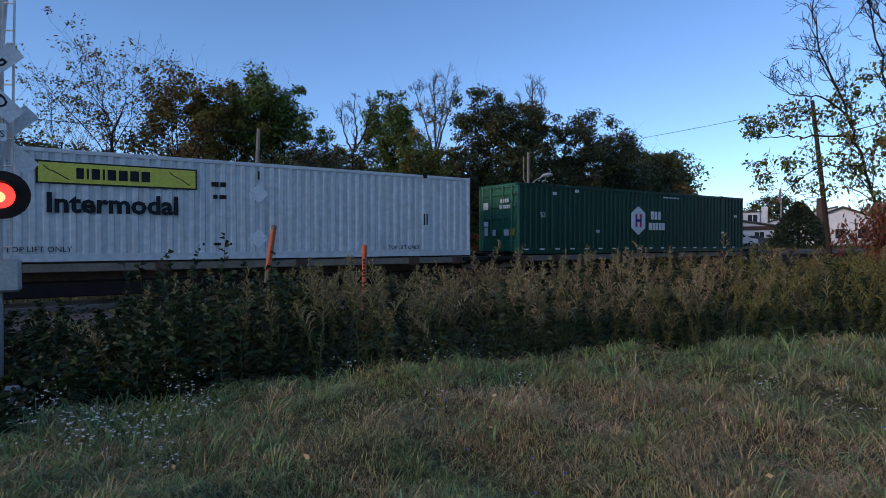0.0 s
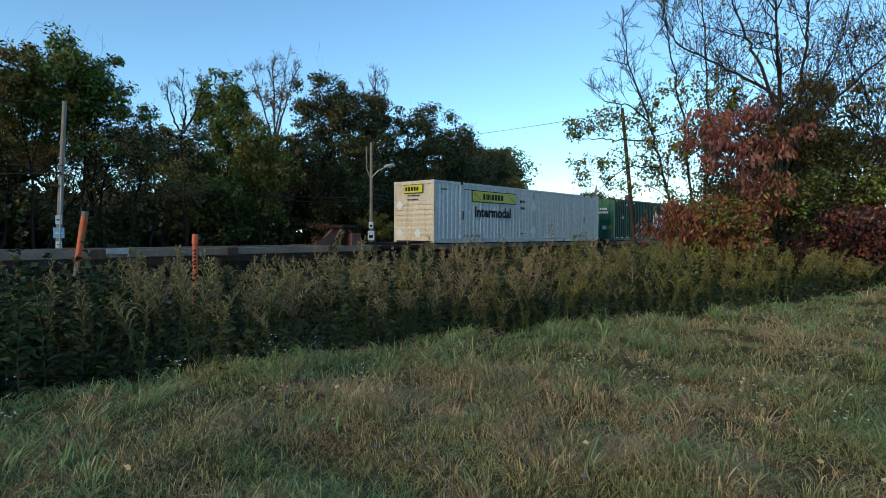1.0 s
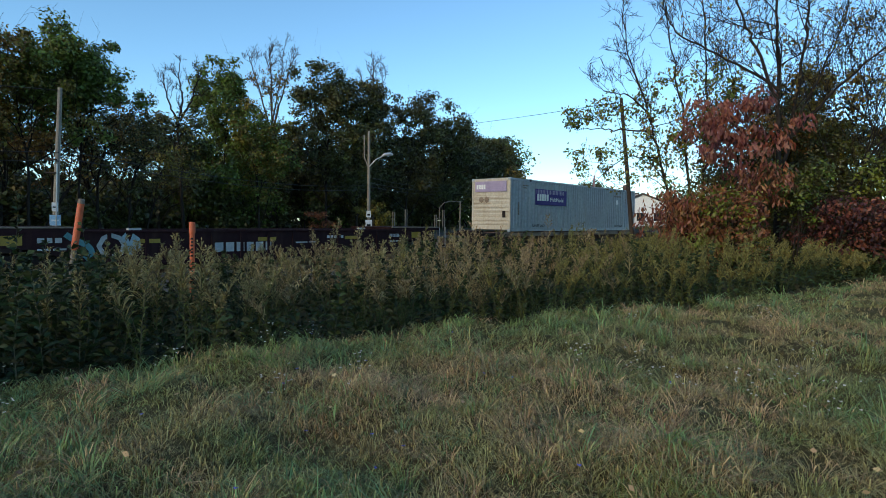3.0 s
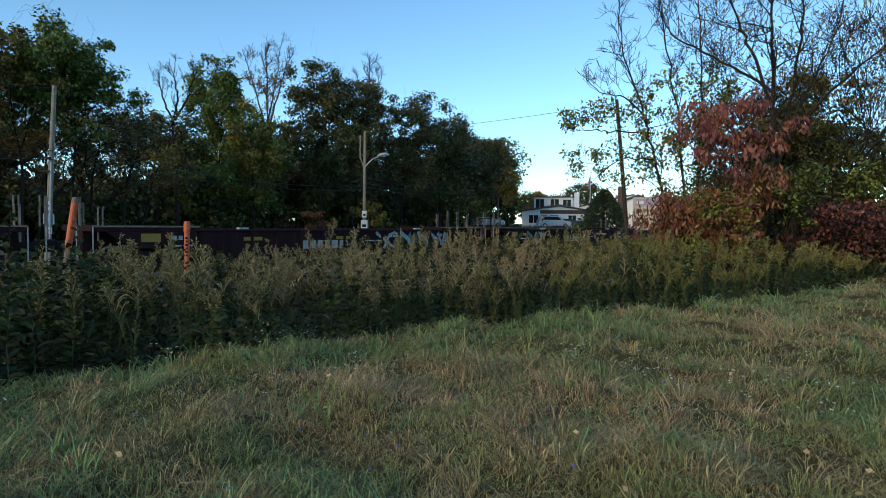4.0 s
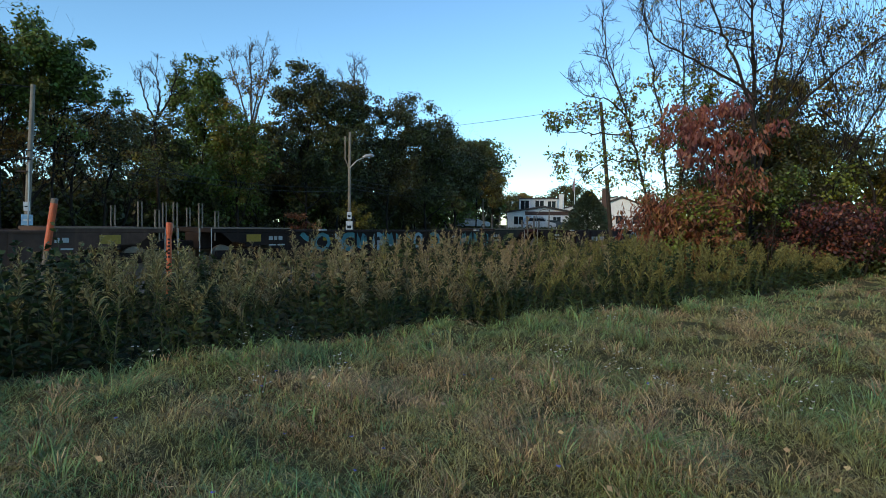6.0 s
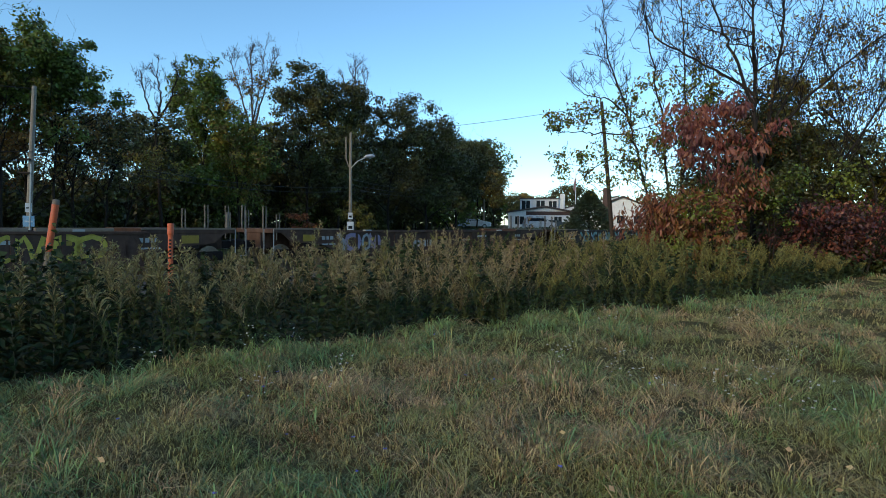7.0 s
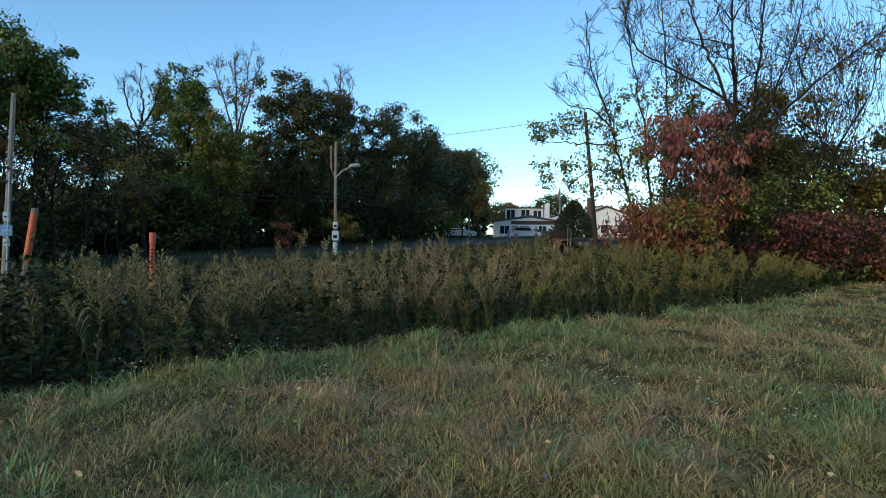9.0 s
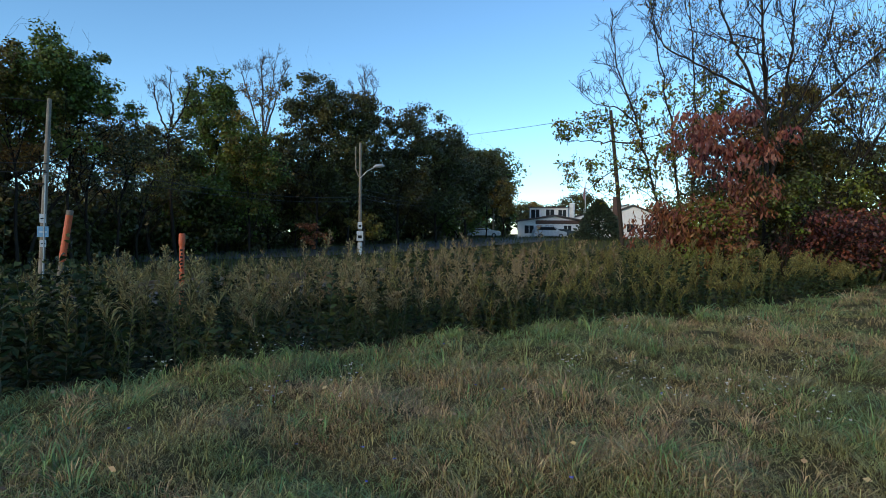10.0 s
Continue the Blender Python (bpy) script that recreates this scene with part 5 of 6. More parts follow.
def woods_right():
    P = polar
    limbed_tree("tree", "large bare tree with long grey arching limbs", 44.9, 26, [
        (1.0, [(0, 0), (0, 3.9), (-0.1, 6.1), (-0.14, 8.3), (-0.26, 10.6), (-0.35, 13.5)]),
        (0.55, [(-0.1, 7.0), (-0.77, 7.7, 0.2), (-2.36, 8.8, 0.5), (-3.96, 9.9, 0.6), (-4.4, 10.8, 0.6), (-4.8, 12.4, 0.7)]),
        (0.6, [(-0.08, 6.4), (-0.9, 8.6, -0.4), (-1.4, 9.7, -0.6), (-1.8, 11.0, -0.8), (-2.4, 13, -1.0)]),
        (0.75, [(0.05, 2.8), (0.43, 6.1, 0.4), (0.7, 8.4, 0.6), (0.83, 10.6, 0.8), (1.0, 13.4, 0.9)]),
        (0.5, [(0.35, 5.2, 0.3), (1.75, 6.8, 0.0), (2.95, 8.0, -0.3), (4.55, 9.2, -0.5), (5.8, 10.9, -0.6)]),
        (0.45, [(0.0, 4.6), (1.1, 7.2, 1.0), (2.0, 9.6, 1.8), (2.5, 12.4, 2.2)]),
        (0.4, [(-0.05, 5.0), (-1.3, 6.3, 1.2), (-2.2, 7.6, 2.0), (-2.9, 9.4, 2.4)])], 0.125, 33, 12, ("brown", "yellow"), 1700, 0.13, (4, 99), rmin=0.009, reach=1.9)
    limbed_tree("tree", "slender thicket tree with thin yellow-green leaves", 37.6, 27, [
        (1.0, [(0, 0), (-0.35, 2.2), (-0.8, 3.8), (-1.2, 5.4), (-1.8, 7.6), (-2.58, 9.6), (-2.8, 12)]),
        (0.5, [(-1.6, 6.8), (-2.4, 7.6), (-3.4, 7.8), (-4.1, 8.5)]),
        (0.5, [(-1.4, 5.9), (-3.0, 6.1), (-4.0, 6.2), (-4.8, 6.3)]),
        (0.45, [(-1.1, 4.8), (-2.4, 4.9), (-3.3, 4.3), (-3.8, 3.8)])], 0.085, 31, 15, ("yellow", "green", "lime"), 3000, 0.15, (2.5, 8.2), rmin=0.008, reach=1.3)
    limbed_tree("tree", "slender thicket tree with thin yellow-green leaves", 38.2, 27.5, [
        (1.0, [(0, 0), (-0.1, 3), (-0.4, 6), (-0.9, 9), (-1.5, 12.5)]),
        (0.9, [(0.1, 0), (0.4, 3.5), (0.5, 7), (0.3, 10), (0.1, 13)]),
        (0.5, [(0.4, 4), (1.2, 6, 0.5), (1.6, 8, 0.7), (1.5, 10.5, 0.8)])], 0.085, 32, 12, ("yellow", "green"), 2200, 0.16, (2.5, 8.8), rmin=0.008, reach=1.4)
    tree("tree", "young tree with drooping crimson leaves", *P(41.9, 23.5), 7.0, 34, "red", 1500, 0.27, 0.06, 3, 9, 0.5, 0.7, 0.5, 0.34, droop=0.9, aspect=0.36, width=3.5, tight=0.3)
    tree("bush", "coppery orange drooping sumac bush", *P(43.2, 23), 4.6, 50, "orange", 900, 0.24, 0.05, 2, 9, 0.4, 0.7, 0.5, 0.3, stems=2, droop=0.9, aspect=0.32, mixed="red", width=1.5)
    tree("bush", "dusky red drooping sumac bush", *P(37.3, 23), 3.5, 35, "red", 1300, 0.24, 0.05, 2, 10, 0.1, 0.9, 0.4, 0.34, stems=3, droop=0.9, aspect=0.32, mixed="orange", width=2.5)
    tree("bush", "coppery orange drooping sumac bush", *P(39.6, 22.8), 3.4, 36, "orange", 1300, 0.24, 0.05, 2, 10, 0.1, 0.8, 0.5, 0.34, stems=2, droop=0.9, aspect=0.32, mixed="brown", width=2.2)
    tree("bush", "yellow-green leafy shrub among the sumacs", *P(41.4, 21.6), 3.2, 38, "lime", 2000, 0.15, 0.05, 2, 10, 0.15, 0.9, 0.4, 0.3, stems=2, width=2.3, mixed="orange")
    tree("bush", "dark green ivy-covered shrub", *P(46.2, 24), 4.5, 39, "dark", 2800, 0.14, 0.07, 2, 12, 0.4, 0.8, 0.4, 0.36, stems=2, width=2.1, mixed="green")
    tree("bush", "low maroon shrub at the meadow's edge", *P(49.2, 25), 3.2, 40, "maroon", 1500, 0.16, 0.05, 2, 11, 0.25, 1.2, 0.3, 0.36, stems=3, droop=0.5, mixed="red", width=3.2)
    tree("bush", "low maroon shrub at the meadow's edge", *P(53.0, 25), 3.1, 41, "maroon", 1500, 0.16, 0.05, 2, 11, 0.2, 1.2, 0.3, 0.36, stems=3, droop=0.5, mixed="red", width=3.2)
    tree("bush", "thin yellow-leaved sapling of the thicket", *P(51.4, 26.5), 4.8, 46, "lime", 300, 0.17, 0.04, 2, 8, 0.4, 0.7, 0.6, 0.3, width=1.6)
    tree("tree", "dark dense tree of the thicket", *P(49.6, 30), 6.9, 47, "dark", 4200, 0.15, 0.13, 3, 11, 0.1, 0.7, 0.5, 0.45, width=3.6)
    tree("tree", "dusky half-bare tree behind the sumacs", *P(42.6, 29), 7.8, 53, "dark", 5200, 0.16, 0.13, 3, 11, 0.15, 0.8, 0.4, 0.42, width=4.2, mixed="brown")
    tree("tree", "dusky half-bare tree behind the sumacs", *P(45.2, 30), 8.6, 54, "dark", 5200, 0.16, 0.13, 3, 11, 0.15, 0.8, 0.4, 0.42, width=3.6)
    tree("bush", "dark tangled shrub behind the sumacs", *P(38.6, 26), 4.3, 55, "dark", 2400, 0.15, 0.06, 2, 10, 0.1, 0.9, 0.4, 0.4, stems=3, width=3.0, mixed="green")
    tree("tree", "yellowing tree behind the bare limbs", *P(47.2, 31), 9.8, 42, "yellow", 4200, 0.18, 0.15, 3, 11, 0.25, 0.7, 0.5, 0.42, width=3.0)
    tree("tree", "grey thinly leaved tree", *P(51.0, 32), 11.6, 43, "dark", 1500, 0.14, 0.14, 4, 9, 0.25, 0.65, 0.8, 0.35, thin=0.7, width=4.5, rmin=0.012)
    tree("tree", "grey thinly leaved tree", *P(55.5, 31), 11.6, 45, "yellow", 1500, 0.14, 0.14, 4, 9, 0.25, 0.65, 0.8, 0.35, thin=0.7, width=4.5, rmin=0.012)
    for k, (b, d, top, sd) in enumerate(((48.5, 29, 13.0, 51), (53.5, 30, 12.5, 52))):
        tree("tree", "slim bare tree with fine grey twigs", *P(b, d), top, sd, "yellow", 300, 0.15, 0.12, 3, 11, 0.2, 0.55, 1.0, 0.3, thin=0.5, rmin=0.013)
    rng = random.Random(9)
    for k in range(9):
        b = 43.5 + 20 * k / 8
        d = 33 + rng.uniform(0, 8)
        tree("tree", "dark tree of the thicket", *polar(b, d), 1.65 + d * rng.uniform(0.09, 0.18), 300 + k, rng.choice(["dark", "dark", "yellow"]), 4200, 0.24, 0.13, 2, 12, 0.05, 0.8, 0.5, 0.6)
    for k in range(9):
        b = 37.5 + 24 * k / 8
        d = 26 + rng.uniform(0, 3)
        tree("bush", "dark tangled undergrowth of the thicket", *polar(b, d), 1.65 + d * rng.uniform(-0.01, 0.05), 340 + k, rng.choice(["dark", "dark", "brown"]), 2600, 0.18, 0.05, 2, 10, 0.05, 1.0, 0.4, 0.42, stems=3)
    thicket("thicket_undergrowth", "dark closed undergrowth of the thicket", 41.5, 66, ([41, 66], [31, 30]), 0.06, 0.14, 22000, 0.3, M_LEAF["dark"], 2)
    for k in range(7):
        tree("tree", "hazy far tree beyond the houses", *polar(23.2 + 1.9 * k + rng.uniform(-0.5, 0.5), 150 + rng.uniform(-10, 20)), 11.5 + rng.uniform(-1.5, 3.0), 360 + k, rng.choice(["dark", "yellow"]), 4000, 0.5, 0.25, 2, 12, 0.1, 0.8, 0.5, 1.0)


lawn()
weed_field()
flowers()
woods_left()
woods_right()
spruce(*polar(30.95, 78), 6.0, 6.6, 70)


# ---- poles, posts and the crossing signal ----
def utility_pole(x, y, top, mat, label, lean=(0, 0), r=0.13, arm=False):
    z0 = gz(x, y)
    p = thing("utility_pole", label, "utility pole", pose(x, y, z0))
    h = top - z0
    part("shaft", B().tube([(0, 0, -0.3), (lean[0] * 0.5, lean[1] * 0.5, h * 0.5), (lean[0], lean[1], h)], [r * 1.15, r, r * 0.8], 10), mat, p)
    return p, h


def post_sign(parent, x, z, w_, h, mat, face, r, name="sign"):
    """A small plate strapped to a pole, facing the camera's side."""
    s = part(name, B().box(-w_ / 2, w_ / 2, -r - 0.03, -r - 0.015, -h / 2, h / 2, 0.004), mat, parent)
    s.matrix_basis = pose(x, 0, z, 0, 0, face)
    return s


def poles():
    # grey pole with signs
    x, y = polar(-18.75, 24)
    p, h = utility_pole(x, y, 6.1, M_POLE, "grey weathered wooden utility pole with small white signs", (0.3, 0.1), 0.09)
    for z, w_, hh, mat in ((2.45, 0.18, 0.3, M_SIGN), (2.0, 0.32, 0.36, M_SIGN_BLUE), (1.6, 0.18, 0.22, M_SIGN)):
        s = post_sign(p, 0.1, z, w_, hh, mat, 18, 0.11)
        part("sign_bar", B().box(-w_ * 0.35, w_ * 0.35, -0.145, -0.139, -hh * 0.1, hh * 0.05), M_BLACK if mat is M_SIGN else M_SIGN, s)
    part("conduit", B().tube([(0.12, -0.14, 0), (0.22, -0.1, h * 0.6)], 0.025, 6), M_STEEL, p)
    for z in (h * 0.55, h * 0.62):
        part("bracket", B().box(-0.13, 0.2, -0.15, 0.1, z, z + 0.05), M_POLE_DARK, p)
    # pole with street lamp and speed sign
    x, y = polar(7.85, 45)
    p, h = utility_pole(x, y, 8.5, M_POLE, "brown wooden utility pole with street lamp and road signs", (0, 0), 0.115)
    arm = part("lamp_arm", B().tube([(0, -0.1, 5.9), (0.5, -0.2, 6.45), (1.1, -0.3, 6.75)], 0.04, 8), M_STEEL, p)
    part("lamp_head", B().tube([(0.95, -0.28, 6.72), (1.15, -0.32, 6.83), (1.6, -0.4, 6.88), (1.8, -0.43, 6.84)], [0.06, 0.13, 0.15, 0.05], 10), M_STEEL, arm, "grey cobra-head lamp")
    for z, w_, hh in ((2.3, 0.34, 0.5), (1.5, 0.5, 0.72)):
        s = post_sign(p, 0, z, w_, hh, M_SIGN, -8, 0.17)
        part("sign_bar", B().box(-w_ * 0.3, w_ * 0.3, -0.21, -0.202, -hh * 0.25, hh * 0.05), M_BLACK, s)
    part("guard", B().tube([(0, 0, 0), (0, 0, 1.0)], 0.18, 10), M_SIGN, p, "white pole guard")
    part("second_shaft", B().tube([(-0.1, 0.05, h - 2.6), (-0.32, 0.15, h - 2.0), (-0.34, 0.15, h - 0.3)], 0.05, 6), M_POLE, p)
    # leaning dark pole by the thicket
    x, y = polar(33.35, 34)
    utility_pole(x, y, 8.6, M_POLE_DARK, "dark leaning wooden utility pole beside the thicket", (-0.75, 0.48), 0.11)
    # far poles
    for b, d, top, lamp_ in ((17.3, 80, 10.3, True), (20.9, 95, 8.2, False)):
        x, y = polar(b, d)
        p, h = utility_pole(x, y, top, M_POLE, "distant wooden utility pole along the street", (0, 0), 0.15)
        if lamp_:
            part("transformer", B().tube([(0.35, -0.1, h - 1.7), (0.35, -0.1, h - 0.7)], 0.28, 10), M_STEEL, p, "grey pole transformer")
        else:
            part("lamp_arm", B().tube([(0, 0, h - 1.8), (1.2, 0, h - 1.3)], 0.05, 6), M_STEEL, p)
    # flagpole
    x, y = polar(29.65, 100)
    f = thing("flagpole", "thin white flagpole with a furled flag", "flagpole", pose(x, y, gz(x, y)))
    part("staff", B().tube([(0, 0, 0), (0, 0, 9.6)], [0.07, 0.04], 8), M_SIGN, f)
    part("flag", B().extrude([(-0.05, 8.6), (-0.3, 8.0), (-0.38, 6.6), (-0.2, 6.3), (-0.05, 6.5)], 1, -0.06, 0.06), M_FLAG, f)


def wire(a, b, sag, r=0.012):
    pts = []
    for k in range(13):
        t = k / 12
        pts.append((a[0] + (b[0] - a[0]) * t, a[1] + (b[1] - a[1]) * t, a[2] + (b[2] - a[2]) * t - sag * 4 * t * (1 - t)))
    tagged(part("overhead_wire", B().tube(pts, r, 4), M_WIRE), "thin black overhead utility wire", "wire", "overhead wires")


def wires():
    pl, pm, pr, pf, pg = polar(-18.75, 24), polar(7.85, 45), polar(33.35, 34), polar(17.3, 80), polar(20.9, 95)
    out = polar(-48, 26)
    for z in (6.0, 3.9, 3.6):
        wire((pl[0] + 0.25, pl[1], z), (*out, z + 0.3), 0.3)
    for z, e in ((4.0, 4.4), (3.75, 4.1)):
        wire((pl[0] + 0.2, pl[1], z), (*pm, e), 0.5)
    for z, e in ((5.0, 6.6), (4.6, 6.2), (4.3, 5.8)):
        wire((*pm, z), (*pf, e), 0.5, 0.02)
        wire((*pf, e), (*pg, e - 0.9), 0.3, 0.025)
    wire((*polar(6, 70), 12.0), (pr[0] - 0.73, pr[1] + 0.46, 8.4), 0.4, 0.014)


def marker_post(bearing, d, top, kind):
    x, y = polar(bearing, d)
    z0 = gz(x, y)
    h = top - z0
    if kind == "plain":
        p = thing("marker_post", "leaning orange plastic marker tube on a grey post", "marker post", pose(x, y, z0, 0, 9.5, -15), "orange marker posts")
        part("post", B().tube([(0, 0, -0.2), (0, 0, h * 0.72)], 0.042, 10), M_POST, p)
        part("sleeve", B().tube([(0, 0, h * 0.66), (0, 0, h - 0.08)], 0.055, 14), M_ORANGE, p, "faded orange plastic sleeve")
        part("cap", B().tube([(0, 0, h - 0.08), (0, 0, h - 0.01), (0, 0, h)], [0.055, 0.053, 0.045], 14), M_POST, p)
    else:
        p = thing("marker_post", "upright orange plastic marker tube with black print", "marker post", pose(x, y, z0, 0, 0.5, 0), "orange marker posts")
        part("sleeve", B().tube([(0, 0, -0.2), (0, 0, h - 0.2)], 0.05, 14), M_ORANGE, p)
        part("cap", B().tube([(0, 0, h - 0.24), (0, 0, h - 0.2), (0, 0, h - 0.02), (0, 0, h)], [0.054, 0.064, 0.062, 0.052], 14), M_ORANGE, p)
        for k in range(6):
            part("print_bar", B().box(-0.025 + 0.01 * (k % 2), 0.022, -0.056, -0.048, h - 0.36 - 0.07 * k, h - 0.32 - 0.07 * k), M_BLACK, p)


def crossing_signal():
    x, y = polar(-37.95, 9.3)
    z0 = gz(x, y)
    m = thing("crossing_signal", "grey railroad crossing mast with crossbuck and lit red lamp", "crossing signal", pose(x, y, z0, 0, 0, 33))
    up = 1.65 - z0
    part("mast", B().tube([(0, 0, -0.2), (0, 0, up + 4.5)], 0.06, 12), M_STEEL, m)
    part("base", B().box(-0.22, 0.22, -0.22, 0.22, -0.1, 0.35, 0.03), M_STEEL, m)
    part("gate_arm", B().box(-0.16, -0.03, 0.05, 0.1, -0.0, 4.2, 0.01), M_SIGN, m, "raised white gate arm").matrix_basis = pose(-0.05, 0.1, up + 0.2, 0, 4, 0)
    lad = B().tube([(0.13, 0.1, up - 0.6), (0.22, 0.1, up + 4.4)], 0.016, 5).tube([(0.02, 0.16, up - 0.6), (0.1, 0.16, up + 4.4)], 0.016, 5)
    for k in range(14):
        lad.tube([(0.02 + 0.006 * k, 0.16, up - 0.4 + 0.35 * k), (0.13 + 0.006 * k, 0.1, up - 0.4 + 0.35 * k)], 0.011, 5)
    part("ladder", lad, M_STEEL, m)
    for a, text in ((45, "CROSSING"), (-45, "RAILROAD")):
        bl = part("crossbuck_blade", B().box(-0.61, 0.61, -0.012 - 0.008 * (a > 0), -0.004 - 0.008 * (a > 0), -0.115, 0.115, 0.003), M_SIGN, m, "white blade with black letters")
        bl.matrix_basis = pose(-0.2, -0.1, up + 2.02, 0, -a, 0)
        lettering("lettering", text, 0.205, M_BLACK, bl, pose(-0.56, -0.014 - 0.008 * (a > 0), -0.06, 90, 0, 0), 0.002, 0.004)
    for a in (45, -45):
        bl = part("back_crossbuck_blade", B().box(-0.55, 0.55, 0.0, 0.008, -0.11, 0.11, 0.003), M_SIGN, m)
        bl.matrix_basis = pose(-0.02, 0.2 + 0.01 * (a > 0), up + 1.36, 0, -a, 0)
    ts = part("tracks_sign", B().box(-0.3, 0.12, -0.12, -0.108, up + 1.28, up + 1.5, 0.004), M_SIGN, m, "small white plate with black letters")
    lettering("lettering", "TRACKS", 0.12, M_BLACK, ts, pose(-0.34, -0.125, up + 1.33, 90, 0, 0), 0.002)
    part("lamp_arm", B().tube([(-0.55, -0.05, up + 0.6), (0.15, -0.05, up + 0.6)], 0.03, 8), M_DARK, m)
    for dx, mat in ((0.07, M_RED_LAMP), (-0.7, M_DARK)):
        lm = part("lamp_disc", B().tube([(dx, -0.2, up + 0.6), (dx, -0.18, up + 0.6)], 0.3, 28), M_DARK, m, "round black lamp target")
        part("lens", B().tube([(dx - 0.02, -0.225, up + 0.59), (dx - 0.02, -0.2, up + 0.59)], 0.16, 24), mat, lm, "glowing red lens" if mat is M_RED_LAMP else "")
        if mat is M_RED_LAMP:
            part("bulb", B().tube([(dx - 0.03, -0.232, up + 0.57), (dx - 0.03, -0.225, up + 0.57)], 0.07, 16), M_HOT, lm)
        b = B()
        for k in range(13):
            t0, t1 = pi * (0.02 + 0.08 * k * 0.96), pi * (0.02 + 0.08 * (k + 1) * 0.96)
            b.extrude([(dx - 0.02 + 0.18 * cos(t0), up + 0.59 + 0.18 * sin(t0)), (dx - 0.02 + 0.18 * cos(t1), up + 0.59 + 0.18 * sin(t1)),
                       (dx - 0.02 + 0.172 * cos(t1), up + 0.59 + 0.172 * sin(t1)), (dx - 0.02 + 0.172 * cos(t0), up + 0.59 + 0.172 * sin(t0))], 1, -0.42, -0.2)
        part("hood", b, M_DARK, lm)
    part("gate_motor_box", B().box(-0.03, 0.25, -0.18, 0.12, up - 0.62, up - 0.2, 0.03), M_STEEL, m, "grey gate motor box")


# ---- the street beyond the track ----
def house(bearing, d):
    x, y = polar(bearing, d)
    z0 = gz(x, y) - 0.1
    h = thing("house", "white two-storey house with dark trim and low front wing", "house", pose(x, y, z0, 0, 0, -bearing - 6))
    part("front_wing", B().extrude([(-5.6, 0), (5.6, 0), (5.6, 2.7), (0.5, 3.6), (-5.6, 2.7)], 1, -3, 3), M_SIDING, h)
    part("wing_roof", B().extrude([(-5.9, 2.68), (0.5, 3.66), (5.9, 2.68), (5.9, 2.9), (0.5, 3.9), (-5.9, 2.9)], 1, -3.4, 3.2), M_ROOF, h, "dark low roof")
    part("upper_storey", B().box(-4.2, 2.3, 1.0, 7.0, 2.8, 5.2, 0.02), M_SIDING, h)
    part("upper_roof", B().box(-4.4, 2.5, 0.7, 7.3, 5.2, 5.36, 0.02), M_ROOF, h)
    part("sign_band", B().box(-2.6, 5.0, -3.06, -3.0, 2.35, 2.95), M_BRICK, h, "brown fascia board")
    part("chimney", B().box(2.5, 3.3, 1.2, 2.2, 2.5, 6.0, 0.03), M_SIDING, h)
    part("rear_wing", B().extrude([(3.4, 0), (12, 0), (12, 5.6), (8.0, 4.7), (3.4, 3.6)], 1, 2, 8), M_SIDING, h)
    part("rear_roof", B().extrude([(3.2, 3.57), (12.2, 5.66), (12.2, 5.86), (3.2, 3.77)], 1, 1.8, 8.2), M_ROOF, h)
    for x0, x1, z0_, z1, yy in ((-3.9, -2.5, 3.4, 4.9, 1.0), (-1.4, 0.0, 3.4, 4.9, 1.0), (0.7, 2.0, 3.5, 4.8, 1.0), (-4.4, -2.9, 0.8, 2.1, -3.0), (-1.0, 0.4, 0.9, 2.1, -3.0), (2.0, 3.2, 1.0, 2.1, -3.0)):
        w_ = part("window", B().box(x0 - 0.1, x1 + 0.1, yy - 0.06, yy - 0.002, z0_ - 0.1, z1 + 0.1), M_SIDING, h)
        part("pane", B().box(x0, x1, yy - 0.08, yy - 0.06, z0_, z1), M_GLASS, w_)
        part("mullion", B().box((x0 + x1) / 2 - 0.04, (x0 + x1) / 2 + 0.04, yy - 0.1, yy - 0.08, z0_, z1), M_SIDING, w_)
    part("door", B().box(-2.4, -1.5, -3.05, -3.0, 0, 2.1), M_ROOF, h)


def side_house(bearing, d):
    x, y = polar(bearing, d)
    h = thing("house", "white house with tall brick chimney behind the trees", "house", pose(x, y, gz(x, y) - 0.1, 0, 0, -bearing))
    part("wall", B().extrude([(-4.5, 0), (4.5, 0), (4.5, 3.2), (0, 5.0), (-4.5, 3.2)], 1, -4, 4), M_SIDING, h)
    part("roof", B().extrude([(-4.9, 3.1), (0, 5.05), (4.9, 3.1), (4.9, 3.3), (0, 5.3), (-4.9, 3.3)], 1, -4.4, 4.4), M_ROOF, h)
    part("chimney", B().box(-2.9, -2.1, -4.6, -4.0, 0, 6.4, 0.04), M_BRICK, h, "tall brown brick chimney")
    for x0 in (-0.8, 1.6):
        w_ = part("window", B().box(x0 - 0.1, x0 + 1.2, -4.06, -4.0, 1.0, 2.4), M_SIDING, h)
        part("pane", B().box(x0, x0 + 1.1, -4.08, -4.06, 1.1, 2.3), M_GLASS, w_)


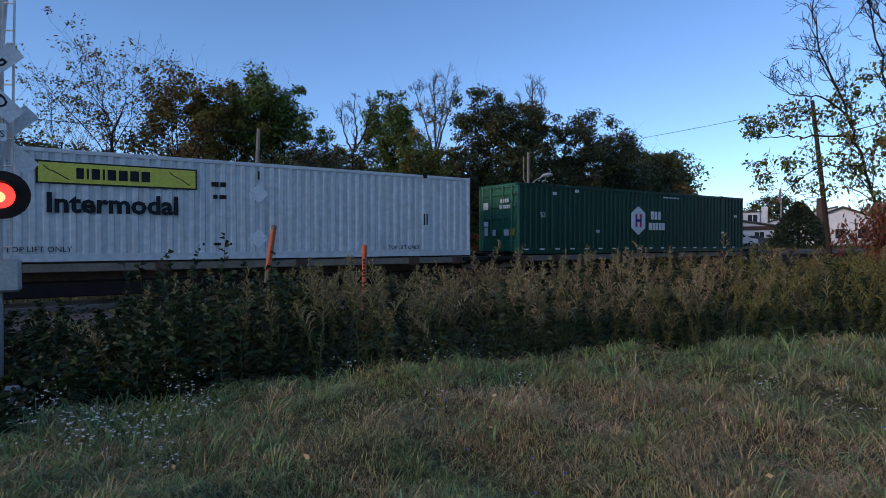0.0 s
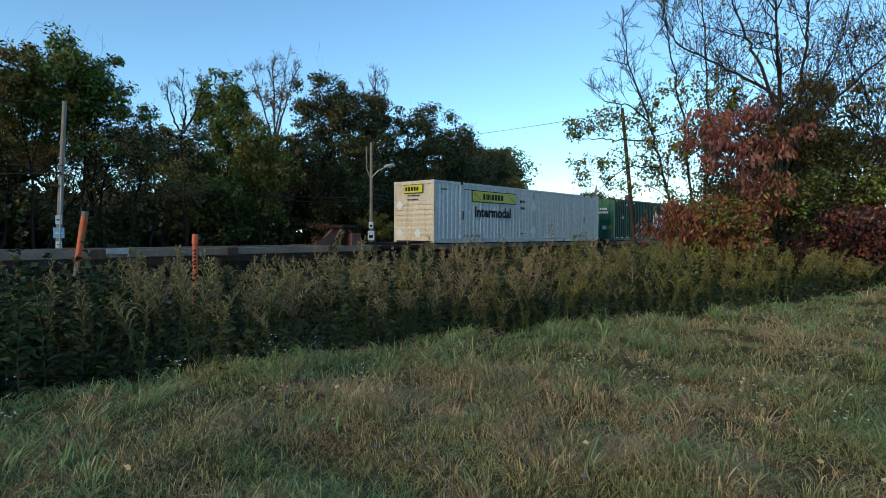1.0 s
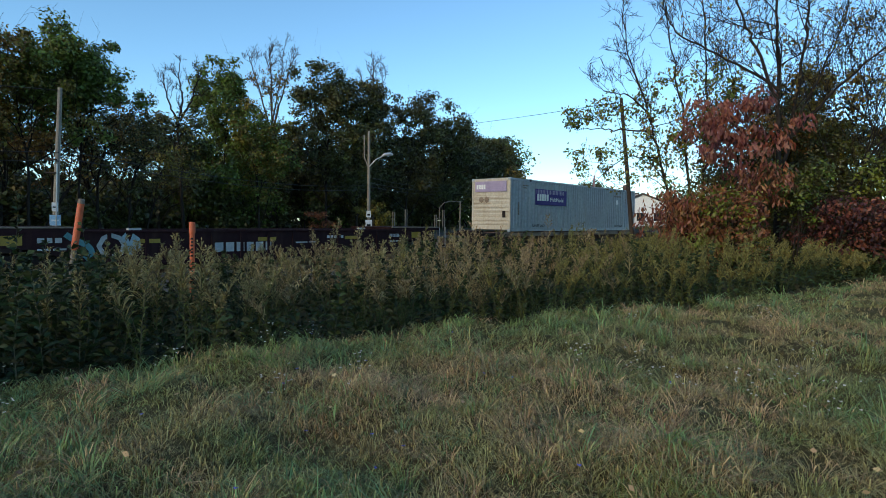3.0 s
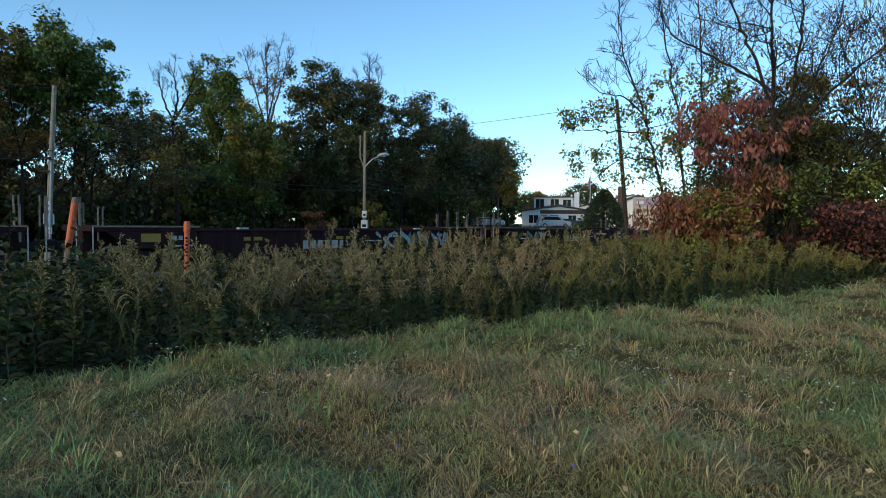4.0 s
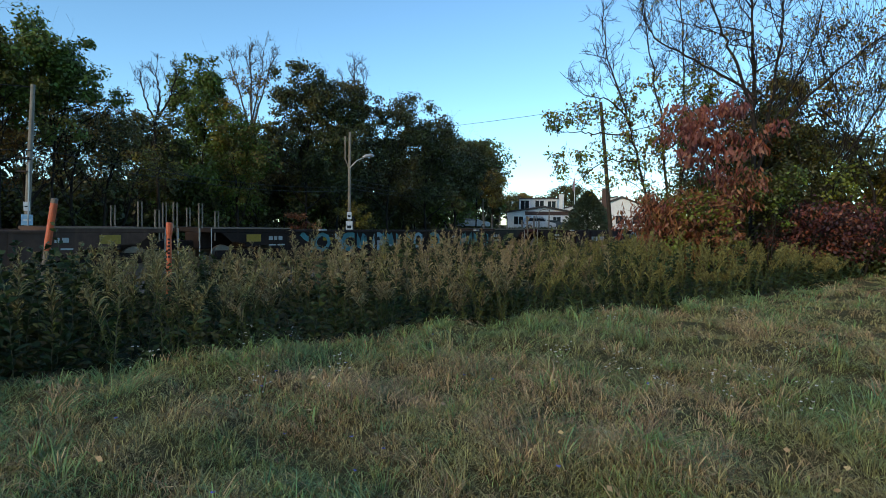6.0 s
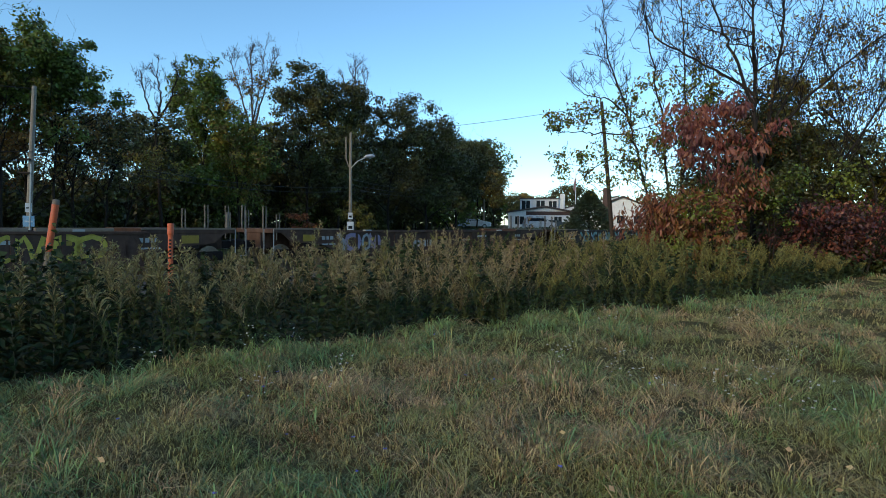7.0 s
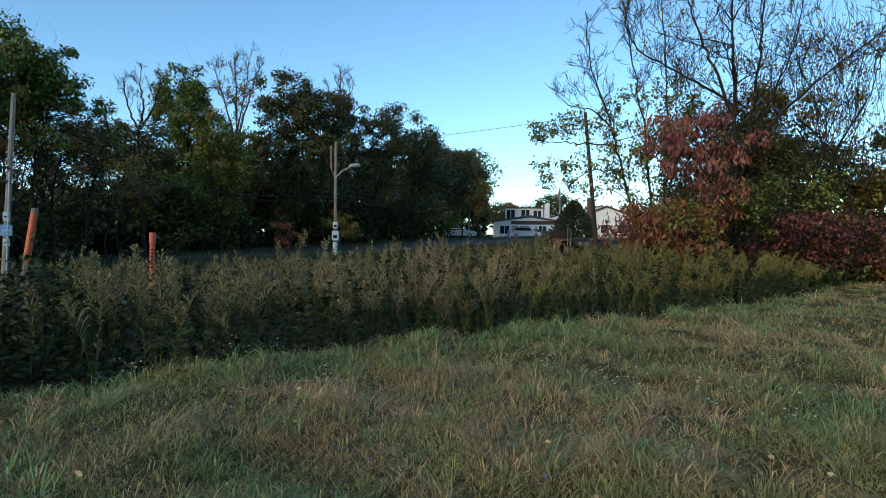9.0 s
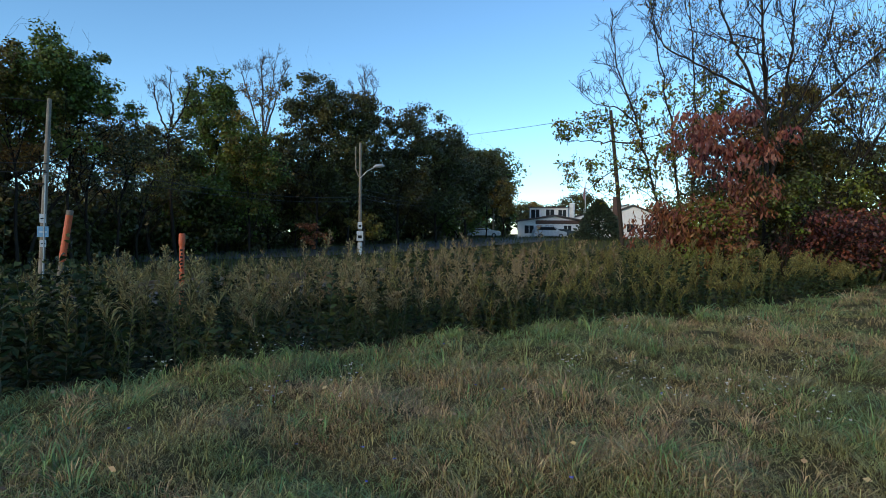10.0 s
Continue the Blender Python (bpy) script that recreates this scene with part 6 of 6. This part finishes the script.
def minivan(name, label, bearing, d, yaw, paint, low=False):
    x, y = polar(bearing, d)
    v = thing(name, label, "car", pose(x, y, gz(x, y) + 0.02, 0, 0, yaw))
    H = 1.4 if low else 1.75
    body = [(-2.45, 0.3), (2.4, 0.3), (2.48, 0.75), (2.3, 0.95), (1.35, 1.05), (0.55, H), (-1.9, H), (-2.4, 1.05), (-2.5, 0.6)]
    b = B().extrude(body, 1, -0.92, 0.92)
    bmesh.ops.bevel(b.bm, geom=b.bm.edges[:], offset=0.06, segments=2, affect='EDGES')
    part("body", b, paint, v)
    glass = [(-2.1, 1.16), (0.95, 1.16), (0.48, H - 0.12), (-1.85, H - 0.12)]
    for yy in (-0.93, 0.91):
        part("side_window", B().extrude(glass, 1, yy, yy + 0.02), M_GLASS, v)
    part("windscreen", B().extrude([(1.35, 1.1), (0.62, H - 0.08), (0.66, H - 0.06), (1.4, 1.12)], 1, -0.75, 0.75), M_GLASS, v)
    for xx in (-1.55, 1.55):
        for yy in (-0.85, 0.85):
            wl = part("wheel", B().tube([(xx, yy - 0.1, 0.33), (xx, yy + 0.1, 0.33)], 0.33, 16), M_TYRE, v)
            part("rim", B().tube([(xx, yy - 0.11, 0.33), (xx, yy + 0.11, 0.33)], 0.2, 12), M_STEEL, wl)
    for yy in (-0.7, 0.7):
        part("headlight", B().box(2.32, 2.46, yy - 0.15, yy + 0.15, 0.68, 0.85, 0.02), M_SIGN, v)
        part("taillight", B().box(-2.5, -2.38, yy - 0.1, yy + 0.1, 0.75, 1.05, 0.02), M_REDSTEEL, v)


def street():
    s = np.linspace(-10, 170, 60)
    n = 36.5 + 0.04 * s
    V, F = [], []
    for a, b in zip(s, n):
        for dn in (-3.5, 7.0 + max(0, a - 50) * 0.1):
            x, y = tk(a, b + dn)
            V.append((x, y, max(float(ground_z(x, y)), float(ground_z(*tk(a, b)))) + 0.05))
    for k in range(len(s) - 1):
        F.append((2 * k, 2 * k + 2, 2 * k + 3, 2 * k + 1))
    tagged(mesh_np("road", np.array(V), np.array(F), M_ASPHALT), "grey asphalt street beyond the track", "road", kind="structure")


poles()
wires()
marker_post(-18.4, 12.0, 2.02, "plain")
marker_post(-8.25, 13.0, 1.6, "printed")
crossing_signal()
street()
house(26.7, 100)
side_house(34.0, 96)
minivan("minivan", "silver minivan parked by the white house", 26.3, 89, -12, M_CAR)
minivan("parked_car", "dark car parked behind the minivan", 27.5, 93, -12, M_CAR_DARK, low=True)
minivan("parked_car", "pale car parked at the wood's edge", 20.0, 88, -25, M_CAR, low=True)


# ---- what moves ----
def motions():
    for car in TRAIN:
        m = car.matrix_basis.copy()
        rows = []
        for k in range(11):
            d = SPEED * k
            rows.append((float(k), Matrix.Translation((d * UX, d * UY, 0)) @ m))
        walk(car, rows)


motions()
